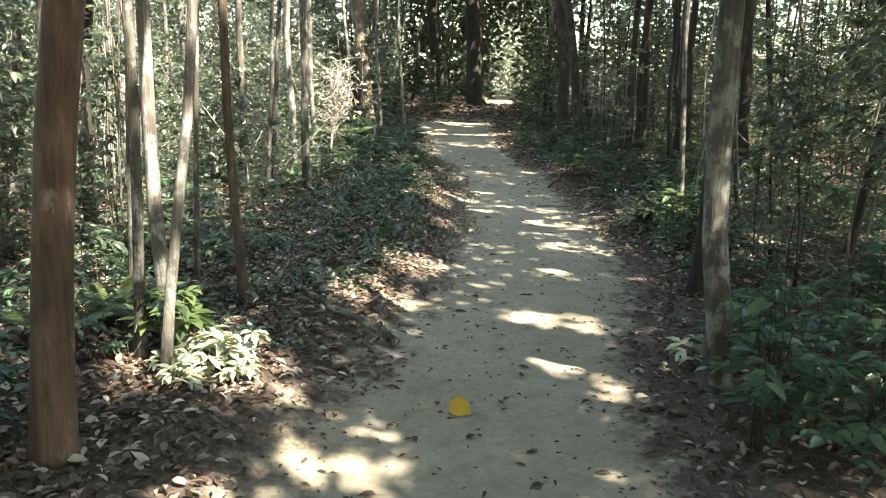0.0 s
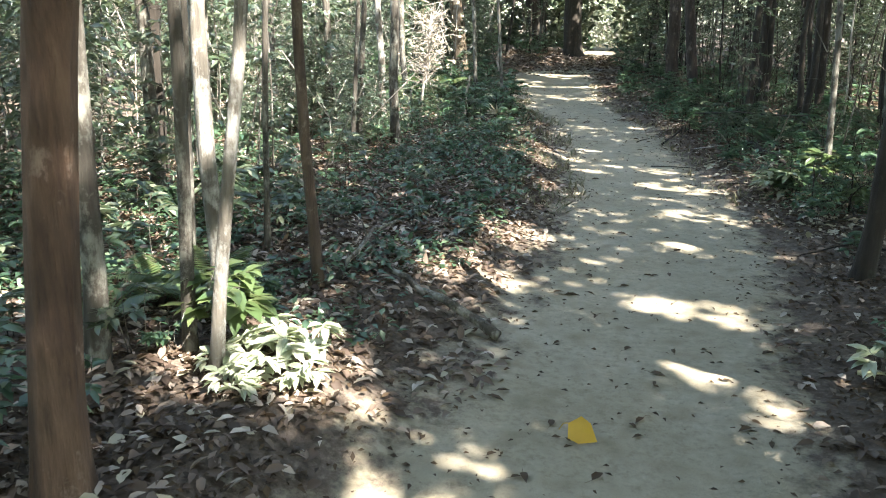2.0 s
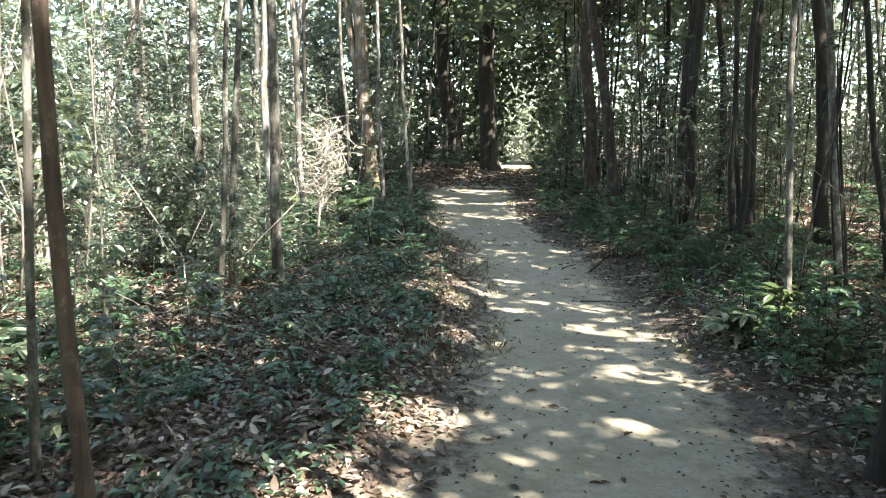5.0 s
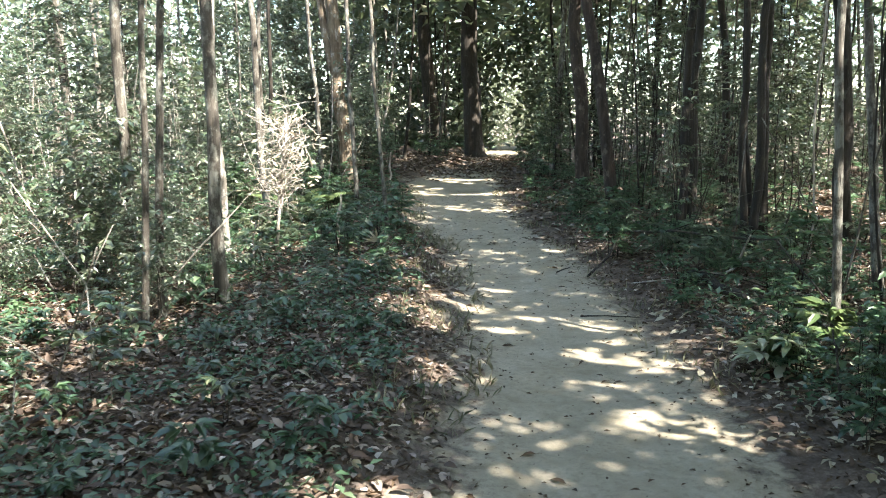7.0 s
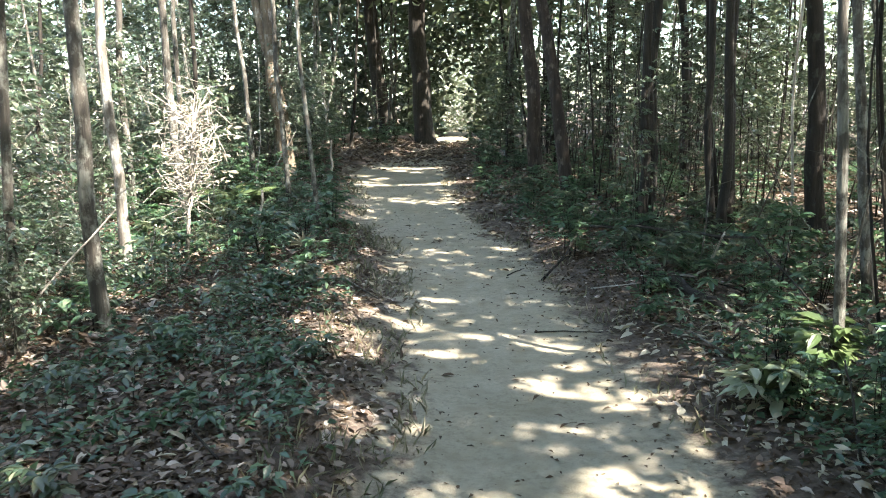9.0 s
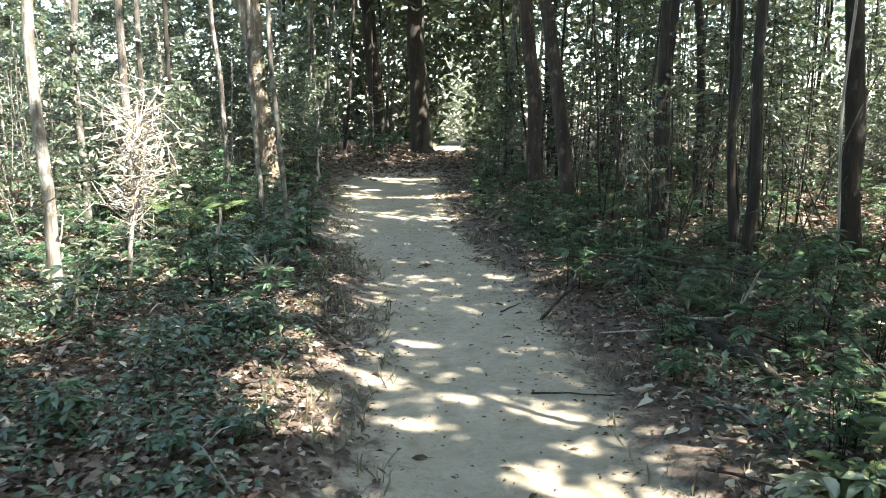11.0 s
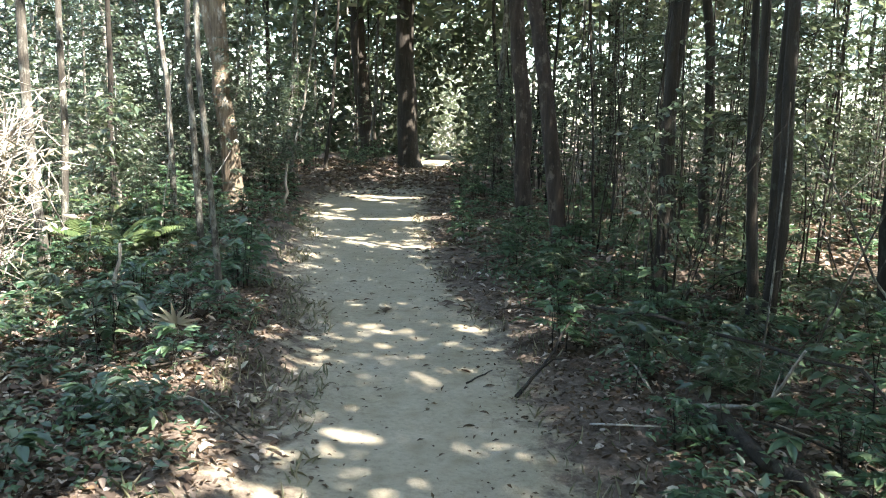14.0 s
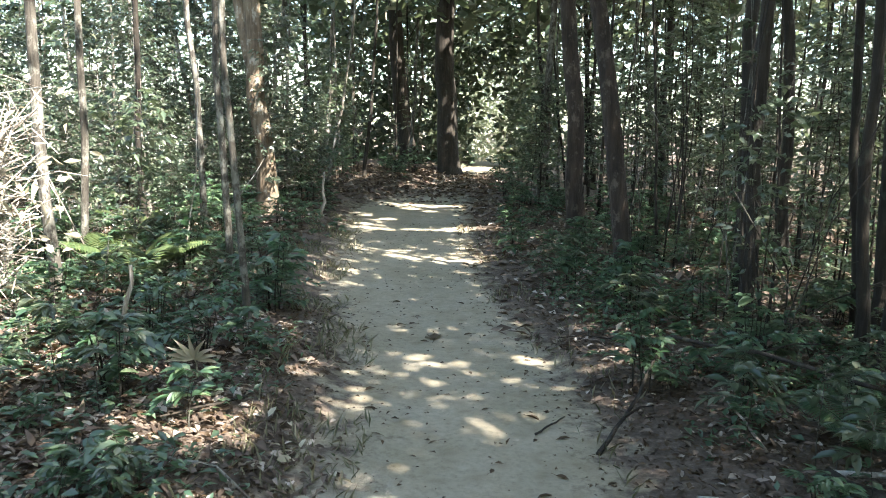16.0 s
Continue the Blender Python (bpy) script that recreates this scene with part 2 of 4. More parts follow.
def build_ground():
    xs = np.concatenate([[-400, -150, -70], np.linspace(-40, -7, 45), np.arange(-6.9, 6.9, 0.085), np.linspace(7, 40, 45), [70, 150, 400]])
    ys = np.concatenate([[-400, -120, -50], np.linspace(-25, -1, 25), np.arange(-0.9, 26, 0.085), np.linspace(26.2, 70, 120), [100, 180, 500]])
    X, Y = np.meshgrid(xs, ys)
    Z = ground_z(X, Y)
    n, m = len(ys), len(xs)
    co = np.stack([X, Y, Z], -1).reshape(-1, 3)
    i = np.arange(n * m).reshape(n, m)
    quads = np.stack([i[:-1, :-1], i[:-1, 1:], i[1:, 1:], i[1:, :-1]], -1).reshape(-1).astype(np.int32)
    me = bpy.data.meshes.new("ground")
    me.vertices.add(len(co)); me.vertices.foreach_set("co", co.astype(np.float32).ravel())
    me.loops.add(len(quads)); me.loops.foreach_set("vertex_index", quads)
    me.polygons.add(len(quads) // 4); me.polygons.foreach_set("loop_start", np.arange(0, len(quads), 4, dtype=np.int32))
    me.update(calc_edges=True)
    me.polygons.foreach_set("use_smooth", [True] * len(me.polygons))
    at = me.attributes.new("trodden", "FLOAT", "POINT")
    at.data.foreach_set("value", np.clip(0.5 - off_trail(co[:, 0], co[:, 1]) / np.where(co[:, 0] < 0, 1.5, 0.95), 0, 1) * (1 - 0.6 * smooth01((co[:, 1] - 24) / 6) * smooth01((39 - co[:, 1]) / 3)).astype(np.float32))
    me.materials.append(DIRT)
    tagged(new("ground", me), "forest floor with a pale trodden dirt trail", "ground", kind="structure")


build_ground()

# ---- gaps in the canopy: streaks of floor that the sun reaches (from x, y to x, y, half width) ----
GAPS_A = [
    (-0.79, 3.22, -0.38, 3.11, 0.14), (-0.68, 3.75, -0.42, 3.42, 0.04), (0.62, 4.31, 0.81, 4.12, 0.09), (0.35, 4.55, 0.54, 4.48, 0.06), (1.07, 5.23, 1.19, 5.18, 0.05),
    (0.19, 5.52, 0.7, 5.31, 0.16), (0.99, 6.22, 1.2, 6.1, 0.03), (-0.03, 6.22, 0.09, 6.15, 0.04), (-1.12, 6.38, -0.78, 6.08, 0.03), (1.19, 6.77, 1.58, 6.63, 0.07),
    (0.55, 6.83, 0.75, 6.66, 0.03), (-0.43, 7.38, -0.25, 7.28, 0.03), (0.14, 7.41, 0.3, 7.34, 0.03), (-2.42, 7.48, -2.1, 7.38, 0.08), (0.88, 7.51, 1.27, 7.3, 0.04),
    (-1.91, 7.74, -1.63, 7.62, 0.05), (-0.04, 7.76, 0.17, 7.68, 0.04), (-0.84, 7.8, -0.73, 7.67, 0.03), (0.67, 7.84, 1.22, 7.55, 0.12)]
GAPS_B = [
    (-0.25, 8.01, -0.07, 7.91, 0.03), (0.42, 8.5, 0.57, 8.39, 0.04), (1.32, 8.59, 1.98, 8.09, 0.13), (0.87, 8.72, 1.18, 8.51, 0.04), (1.04, 8.91, 1.34, 8.61, 0.06),
    (0.58, 9.11, 0.88, 8.79, 0.09), (1.79, 9.12, 1.99, 8.75, 0.07), (1.0, 9.42, 1.25, 9.34, 0.05), (0.56, 9.44, 0.9, 9.32, 0.07), (-0.2, 9.74, 0.25, 9.56, 0.06),
    (0.62, 9.9, 0.98, 9.64, 0.09), (-0.6, 10.06, -0.33, 9.54, 0.03), (0.22, 10.12, 0.4, 9.94, 0.07), (0.44, 10.12, 0.7, 9.88, 0.06), (1.4, 10.34, 1.59, 10.28, 0.04),
    (0.85, 10.38, 0.96, 10.28, 0.03), (-0.2, 10.45, 0.05, 10.05, 0.11), (0.23, 10.48, 0.5, 10.4, 0.03), (0.76, 10.99, 0.94, 10.87, 0.06)]
GAPS_C = [
    (-0.42, 11.0, -0.25, 10.75, 0.06), (-0.1, 11.19, 0.18, 11.06, 0.09), (-3.66, 11.74, -3.0, 11.51, 0.13), (-0.3, 11.84, -0.23, 11.81, 0.03), (-1.39, 12.09, -1.01, 11.79, 0.08),
    (-1.65, 12.12, -1.37, 11.96, 0.03), (0.27, 12.13, 0.56, 12.04, 0.07), (-0.41, 12.62, -0.21, 12.37, 0.04), (-1.59, 13.12, -1.32, 12.88, 0.03), (-0.82, 13.12, -0.6, 12.94, 0.06),
    (-3.67, 13.18, -3.1, 12.63, 0.11), (-0.21, 13.48, 0.11, 13.4, 0.06), (0.59, 13.49, 0.86, 13.33, 0.05), (-1.21, 13.75, -0.95, 13.17, 0.03), (-1.26, 13.96, -1.09, 13.76, 0.06),
    (-6.34, 14.66, -5.54, 14.19, 0.16), (-3.59, 14.7, -3.09, 14.32, 0.08), (-3.17, 15.31, -2.37, 15.13, 0.13), (-0.64, 18.19, 0.45, 17.64, 0.18)]
GAPS_D = [
    (-1.4, 18.87, -0.67, 18.54, 0.14), (0.04, 21.07, 0.65, 20.98, 0.24), (-1.65, 21.13, 0.58, 20.86, 0.15), (-2.04, 23.79, -1.12, 22.37, 0.18), (-1.25, 24.94, -0.37, 23.87, 0.21),
    (-1.53, 25.62, -0.31, 25.08, 0.35)]
# wider openings over the wood and the clump of pale stems (x, y, half width, half length)
WIDE = [
    (-1.58, 4.02, 0.52, 0.44), (-2.6, 4.9, 0.3, 0.3), (-2.86, 12.6, 0.6, 0.6), (-1.26, 3.87, 0.14, 0.16), (0.8, 42.5, 1.2, 3.0), (-4.2, 9.0, 0.9, 0.7), (-5.0, 13.0, 1.2, 1.0), (-3.6, 15.0, 0.6, 0.8),
    (-6.5, 18.0, 1.5, 1.2), (-4.0, 20.0, 0.7, 0.9), (-7.5, 11.0, 1.4, 1.0), (5.0, 17.0, 0.6, 0.8), (-3.2, 6.0, 0.35, 0.35), (-4.0, 7.6, 0.7, 0.6), (-2.6, 5.3, 0.2, 0.2),
    (-3.35, 21.75, 0.35, 0.4), (-2.9, 4.4, 0.3, 0.25), (2.2, 7.1, 0.25, 0.3), (2.7, 7.9, 0.25, 0.3), (1.9, 8.6, 0.3, 0.2), (2.0, 9.6, 0.12, 0.1)]
# on the bank and in the litter at the trail's edges
BANK = [
    (-0.82, 9.84, 0.26, 0.32), (-0.60, 9.56, 0.16, 0.28), (-0.75, 10.75, 0.16, 0.2), (-1.75, 12.5, 0.2, 0.16), (-0.52, 10.42, 0.20, 0.14), (-1.20, 11.62, 0.30, 0.20), (-1.45, 11.70, 0.14, 0.10), (-0.80, 12.82, 0.10, 0.12),
    (-0.44, 8.42, 0.12, 0.26), (-0.99, 5.66, 0.18, 0.26), (-0.60, 5.60, 0.16, 0.24), (-0.64, 6.60, 0.36, 0.26), (-0.99, 3.74, 0.16, 0.12), (-1.11, 2.80, 0.26, 0.10), (-1.62, 7.27, 0.16, 0.12),
    (1.55, 8.50, 0.22, 0.10), (2.0, 8.32, 0.2, 0.09), (1.35, 7.45, 0.2, 0.08), (1.35, 9.22, 0.16, 0.06), (1.7, 9.1, 0.1, 0.06), (2.1, 10.2, 0.09, 0.08)]

STREAKS = np.array(GAPS_A + GAPS_B + GAPS_C + GAPS_D)
WIDE = np.array(WIDE + BANK)
SHIFT = np.array([SUN_AZ.x, SUN_AZ.y]) / math.tan(SUN_EL)


def sunlit(p, grow=1.0, ground=0.0, margin=0.035):
    """True where the sun's ray through the points p goes on to a gap's patch of floor."""
    sx, sy = p[:, 0] - SHIFT[0] * (p[:, 2] - ground), p[:, 1] - SHIFT[1] * (p[:, 2] - ground)
    wob = 0.4 * np.sin(sx * 25 + 2 * np.sin(sy * 13)) * np.sin(sy * 19 + 2) + 0.5 * np.sin(sx * 9 + 2 * np.sin(sy * 7)) * np.sin(sy * 11 + 1.5 * np.sin(sx * 6))
    hit = np.zeros(len(p), bool)
    for x, y, a, b in WIDE:
        hit |= ((sx - x) / (a * grow + 0.05)) ** 2 + ((sy - y) / (b * grow + 0.05)) ** 2 < 1 + wob
    for x0, y0, x1, y1, w in STREAKS:
        dx, dy = x1 - x0, y1 - y0
        k = np.clip(((sx - x0) * dx + (sy - y0) * dy) / (dx * dx + dy * dy), 0.08, 0.92)
        away = np.hypot(sx - x0 - k * dx, sy - y0 - k * dy)
        hit |= away < (w * grow + margin) * (1 + 0.55 * wob)
    return hit

# ---- trees ----
TREES = []      # root, crown top


def add_tree(x, y, lean, diam, bark, label, height=None, lean_y=0.0, fork=None, sides=10, group=""):
    height = height or rng.uniform(6.5, 9.0)
    z = gz(x, y)
    r = root("tree", x, y, z, label, "tree", group)
    pts, radii = [], []
    ph = rng.uniform(0, 6.28, 2)
    for h in [-0.12, 0.0, 0.10, 0.35, 0.8, 1.3, 1.9, 2.6, 3.5, 4.6, 5.8, height]:
        bend = lean * (h if h < 3.5 else 3.5 + (h - 3.5) * 0.4)
        w = min(diam * 0.28, 0.035) * min(1, max(0, h))
        pts.append((bend + w * (math.sin(h * 2.1 + ph[0]) + 0.5 * math.sin(h * 4.3 + ph[1])), lean_y * h + w * math.sin(h * 1.7 + ph[1]), h))
        flare = 1.35 if h <= 0.0 else 1.18 if h < 0.2 else 1.04 if h < 0.5 else 1.0
        radii.append(diam / 2 * flare * (1 - 0.55 * max(0, h) / height))
    pieces = [tube(pts, radii, sides, seed=int(rng.integers(1e6)), flute=0.07)]
    if fork:
        h0, dx, dd = fork
        px = lean * h0
        pieces.append(tube([(px, 0, h0), (px + dx * 0.25, 0.03, h0 + 0.35), (px + dx * 0.55, 0.05, h0 + 1.2), (px + dx, 0.1, h0 + 3.2), (px + dx * 1.6, 0.3, height * 0.95)],
                           [dd * 0.55, dd * 0.5, dd * 0.45, dd * 0.38, dd * 0.2], 8, 3, 0.06))
    part("trunk", mesh_of("trunk", *join(*pieces), bark, True), r)
    TREES.append((r, (x + pts[-1][0], y + pts[-1][1], z + height), bark, diam))
    return r


# nearest trees left of the trail: x, y, lean per metre, diameter
add_tree(-1.665, 2.88, 0.078, 0.164, BARK_RED, "slender tree with reddish brown fibrous bark beside the trail", 8.5)
add_tree(-2.05, 3.70, 0.055, 0.088, BARK_GREY, "thin tree with mossy grey bark behind a thicker trunk", 7.5)
add_tree(-1.75, 3.92, 0.02, 0.056, BARK_GREY, "thin mossy tree with blotched bark in a clump", 7, group="clump of pale stems")
add_tree(-1.55, 3.73, 0.125, 0.052, BARK_PALE, "leaning pale tree with smooth sunlit bark in a clump", 7, group="clump of pale stems")
add_tree(-2.2, 4.85, 0.06, 0.05, BARK_GREY, "thin mossy forked tree in a clump", 7, fork=(1.0, 0.3, 0.035), group="clump of pale stems")
add_tree(-1.72, 4.22, -0.02, 0.078, BARK_PALE, "pale peeling tree with dark knots in a clump", 7.5, group="clump of pale stems")
add_tree(-1.50, 4.93, -0.05, 0.062, BARK_BROWN, "thin brown tree with flaking bark on the bank", 7)
add_tree(-1.97, 5.40, 0.034, 0.040, BARK_GREY, "spindly grey tree among litter", 6.5)
for x, y, lean, d, bark, words in [
        (-2.79, 11.83, -0.02, 0.100, BARK_PALE, "slender tree with a pale upper trunk"),
        (-2.38, 9.11, 0.047, 0.062, BARK_GREY, "thin straight brown tree"),
        (-2.10, 9.6, -0.018, 0.095, BARK_GREY, "slender tree with a dark reddish foot"),
        (-2.39, 8.81, 0.062, 0.052, BARK_GREY, "thin straight grey tree"),
        (-1.30, 13.6, -0.06, 0.055, BARK_GREY, "thin pole-like tree at the trail's edge"),
        (-1.94, 15.34, -0.033, 0.066, BARK_GREY, "thin grey tree above low shrubs"),
        (-3.7, 7.4, 0.03, 0.12, BARK_DARK, "dark slender tree in the undergrowth"),
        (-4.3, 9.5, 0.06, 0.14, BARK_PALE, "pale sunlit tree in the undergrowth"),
        (-3.3, 6.6, -0.03, 0.10, BARK_GREY, "slender tree with mossy grey bark")]:
    add_tree(x, y, lean, d, bark, words)
add_tree(-3.05, 21.4, -0.08, 0.33, BARK_TAN, "stout pale tree with a forked, knotted trunk", 11, fork=(2.2, -0.55, 0.2), sides=14)
# right of the trail
add_tree(1.25, 4.04, -0.055, 0.132, BARK_GREY, "grey-brown tree standing at the trail's edge", 8.5)
add_tree(1.62, 6.0, 0.085, 0.115, BARK_DARK, "tree in deep shade, bark darkened to match", 8.5)
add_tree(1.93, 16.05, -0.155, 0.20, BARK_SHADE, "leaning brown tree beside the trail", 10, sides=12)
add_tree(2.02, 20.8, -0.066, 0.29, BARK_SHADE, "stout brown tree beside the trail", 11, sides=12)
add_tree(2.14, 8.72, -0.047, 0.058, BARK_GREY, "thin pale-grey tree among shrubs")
# BARK_DARK here adds the thicket's shade to the trunk colour
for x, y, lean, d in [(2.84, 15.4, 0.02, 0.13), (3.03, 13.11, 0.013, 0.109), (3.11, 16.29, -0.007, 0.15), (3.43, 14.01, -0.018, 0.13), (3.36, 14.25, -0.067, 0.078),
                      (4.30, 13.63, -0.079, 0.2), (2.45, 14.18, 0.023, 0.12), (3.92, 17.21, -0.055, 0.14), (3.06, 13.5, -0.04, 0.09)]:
    add_tree(x, y, lean, d, BARK_DARK, "slim tree in the shaded thicket, bark darkened for the shade", group="shaded thicket")
# where the trail bends away
add_tree(-2.2, 42.0, -0.14, 0.68, BARK_DARK, "massive dark tree where the trail bends", 16, sides=14)
add_tree(-0.42, 37.8, -0.058, 0.78, BARK_DARK, "massive dark tree with a wide foot at the bend", 16, sides=14)

# thin trees of the wood behind
placed = [(t[0].location.x, t[0].location.y) for t in TREES]


def scatter_trees(count, xr, yr, clear, gap, dmin, dmax, words, group):
    made = 0
    for _ in range(count * 30):
        x, y = rng.uniform(*xr), rng.uniform(*yr)
        if off_trail(x, y) < clear or any((x - a) ** 2 + (y - b) ** 2 < gap * gap for a, b in placed):
            continue
        placed.append((x, y))
        d = rng.uniform(dmin, dmax)
        # darker barks right of the trail put the thicket's shade into the colour
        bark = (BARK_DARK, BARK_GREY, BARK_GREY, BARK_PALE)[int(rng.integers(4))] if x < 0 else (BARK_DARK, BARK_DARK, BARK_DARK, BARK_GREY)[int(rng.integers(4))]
        add_tree(x, y, rng.normal(0, 0.075), d, bark, words, lean_y=rng.normal(0, 0.03), sides=7, group=group)
        made += 1
        if made == count:
            return


scatter_trees(22, (-9, -2.6), (10, 26), 1.2, 0.6, 0.04, 0.11, "slender young tree in the sunlit wood", "young trees")
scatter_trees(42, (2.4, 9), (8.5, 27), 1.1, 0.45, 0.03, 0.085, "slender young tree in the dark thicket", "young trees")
scatter_trees(14, (-8, -3.2), (4.5, 10), 1.5, 0.6, 0.04, 0.1, "slender young tree in the undergrowth", "young trees")
scatter_trees(12, (3.0, 8), (2, 9), 1.2, 0.7, 0.04, 0.1, "slender young tree in the undergrowth", "young trees")
scatter_trees(110, (-24, 24), (24, 52), 1.2, 0.7, 0.06, 0.2, "tall slim tree deep in the wood", "wood behind")
scatter_trees(26, (-14, 16), (-16, 2), 1.4, 1.8, 0.08, 0.2, "tall slim tree beside the trail", "wood behind")

# crowns: leaves of the canopy go to the nearest tree
tops = np.array([t[1] for t in TREES])


def canopy_points(n, xr, yr, zr):
    p = np.stack([rng.uniform(*xr, n), rng.uniform(*yr, n), rng.uniform(*zr, n)], 1)
    p[:, 2] += 0.7 * np.sin(p[:, 0] * 1.3) * np.sin(p[:, 1] * 1.1)
    return p


near = canopy_points(190000, (-5.5, 14), (-7, 30), (5.6, 8.2))
dense = canopy_points(130000, (-1, 11), (-7, 30), (5.6, 8.2))
fx, fy = dense[:, 0] - SHIFT[0] * dense[:, 2], dense[:, 1] - SHIFT[1] * dense[:, 2]
dense = dense[(np.abs(off_trail(fx, fy) - 0.3) < 1.9) & (fy < 30)]
near = np.concatenate([near, dense])
near = near[~sunlit(near, 1.05) | (rng.random(len(near)) < 0.03)]
fx, fy = near[:, 0] - SHIFT[0] * (near[:, 2] - 1.5), near[:, 1] - SHIFT[1] * (near[:, 2] - 1.5)
open_wood = (((fx < -2.9) & (fy > 6.5)) | (fx > 9)) & (rng.random(len(near)) < 0.9)
thicket = (((fx > 1.9) & (fy > 7.5)) | (fy > 15) | ((fx < -1.3) & (fy > 5.2))) & (np.abs(off_trail(fx, fy)) > 0.5) & (rng.random(len(near)) < np.where((fx > 1.2) & (fx < 6.5), 0.25, 0.5))
deep = (fx > 3.2) & (fy > 8) & (rng.random(len(near)) < np.where(fx > 6.0, 0.74, 0.15))
near = near[~open_wood & ~thicket & ~deep]
far = canopy_points(70000, (-38, 38), (-28, 66), (5.5, 10))
inside = (far[:, 0] > -5.5) & (far[:, 0] < 14) & (far[:, 1] > -7) & (far[:, 1] < 30)
fx, fy = far[:, 0] - SHIFT[0] * (far[:, 2] - 1.5), far[:, 1] - SHIFT[1] * (far[:, 2] - 1.5)
bend = (np.abs(fx + 1) < 10) & (fy > 24) & (fy < 50)
open_sky = ~bend & (((fx < -2.9) & (fy > 6)) | (fx > 9) | (fy > 50)) & (rng.random(len(far)) < 0.8)
far = far[~inside & ~sunlit(far, 1.0) & ~open_sky]
extra = canopy_points(11000, (-8, 15), (17, 47), (7.5, 12))
far = np.concatenate([far, extra[~sunlit(extra, 1.0)]])


def nearest_tree(p):
    out = np.empty(len(p), int)
    for s in range(0, len(p), 20000):
        q = p[s:s + 20000, :2]
        out[s:s + 20000] = ((q[:, None] - tops[None, :, :2]) ** 2).sum(2).argmin(1)
    return out


own_near, own_far = nearest_tree(near), nearest_tree(far)
for i, (r, top, bark, diam) in enumerate(TREES):
    a, b = near[own_near == i], far[own_far == i]
    p = np.concatenate([a, b])
    if len(p) < 4:
        p = np.array(top)[None] + rng.normal(0, 0.5, (60, 3))
        a, b = p, p[:0]
    size = np.concatenate([rng.uniform(0.14, 0.25, len(a)), rng.uniform(0.45, 0.8, len(b))])
    nrm = random_dirs(len(p)) + np.array([0, 0, 1.0])
    loc = np.array(r.location)
    part("crown", leaf_mesh("crown", p - loc, random_dirs(len(p), 0.5), nrm, size, size * 0.55, LEAF), r)
    # limbs that carry the crown
    t = Vector(top) - Vector(loc)
    for k in rng.choice(len(p), min(2, len(p)), replace=False):
        e = Vector(p[k] - loc)
        s = t * 0.72
        if (e - s).length > 6:
            e = s + (e - s).normalized() * 6
        m = (s + e) / 2 + Vector((0, 0, 0.3))
        part("limb", mesh_of("limb", *tube([s, m, e], [diam * 0.22 + 0.006, diam * 0.15 + 0.005, 0.005], 5), bark, True), r)

# ---- undergrowth ----


def leafy_plant(name, label, category, stems, height, spread, leaves, size, leaf_mat, stem_mat, stem_d, low=0.15, fine=False, flat=0.6):
    """A shrub or sapling: thin stems, side twigs and many separate leaves set along the twigs."""
    r = root(name, 0, 0, -50, label, category)
    pieces, base, along = [], [], []
    for s in range(stems):
        a = rng.uniform(0, 6.28)
        lean = rng.uniform(0.05, 0.3) * spread
        h = height * rng.uniform(0.75, 1.0)
        o = Vector((0.05 * math.cos(a), 0.05 * math.sin(a), 0)) * (stems > 1)
        pts = [o + Vector((lean * math.cos(a) * k * k + 0.025 * h * math.sin(5 * k + a), lean * math.sin(a) * k * k + 0.02 * h * math.sin(4 * k + 2 * a), h * k - 0.03 * (k == 0))) for k in np.linspace(0, 1, 7)]
        stem = tube(pts, [stem_d / 2 * (1 - 0.75 * k) for k in np.linspace(0, 1, 7)], 6)
        if category == "sapling":
            part("stem", mesh_of("stem", *stem, stem_mat, True), r)
        else:
            pieces.append(stem)
        twigs = max(3, int(leaves / stems / 9))
        for t in range(twigs):
            k = low + (1 - low) * rng.random() ** 0.85
            i = min(5, int(k * 6))
            p = pts[i].lerp(pts[i + 1], k * 6 - i)
            b = rng.uniform(0, 6.28)
            ln = spread * rng.uniform(0.35, 1.0) * (1.1 - 0.5 * k)
            e = p + Vector((math.cos(b) * ln, math.sin(b) * ln, ln * rng.uniform(-0.15, 0.5)))
            m = p.lerp(e, 0.5) + Vector((0, 0, 0.08 * ln))
            pieces.append(tube([p, e] if leaves > 400 else [p, m, e], [stem_d * 0.14 + 0.001, 0.001] if leaves > 400 else [stem_d * 0.14 + 0.001, stem_d * 0.1 + 0.001, 0.001], 3))
            for q in range(9):
                f = 0.25 + 0.75 * (q + rng.random() * 0.6) / 9
                w = p.lerp(m, f * 2) if f < 0.5 else m.lerp(e, f * 2 - 1)
                base.append(w)
                sd = b + (1 if q % 2 else -1) * rng.uniform(0.4, 1.2)
                along.append((math.cos(sd), math.sin(sd), rng.uniform(-1.0 if leaves > 400 else -0.45, 0.3)))
    n = len(base)
    base, along = np.array(base), np.array(along)
    nrm = random_dirs(n) * flat + np.array([0, 0, 1.0])
    ls = rng.uniform(0.65, 1.2, n) * size
    tagged(part("twig" if category == "sapling" else "stem", mesh_of("twig", *join(*pieces), stem_mat, True), r), kind="stuff")
    tagged(part("foliage", leaf_mesh("foliage", base, along, nrm, ls, ls * rng.uniform(0.38, 0.55, n), leaf_mat, 0.18, 0.12, fine), r), kind="stuff")
    return r


def put(plant, x, y, turn=0, size=1.0, label="", tilt=0.0):
    m = pose(x, y, gz(x, y) - 0.01, tilt, 0, turn) @ Matrix.Scale(size, 4)
    ob = copy_thing(plant, m)
    return tagged(ob, label)


def retire(*plants):
    for r in plants:
        for o in (*r.children_recursive, r):
            bpy.data.objects.remove(o)


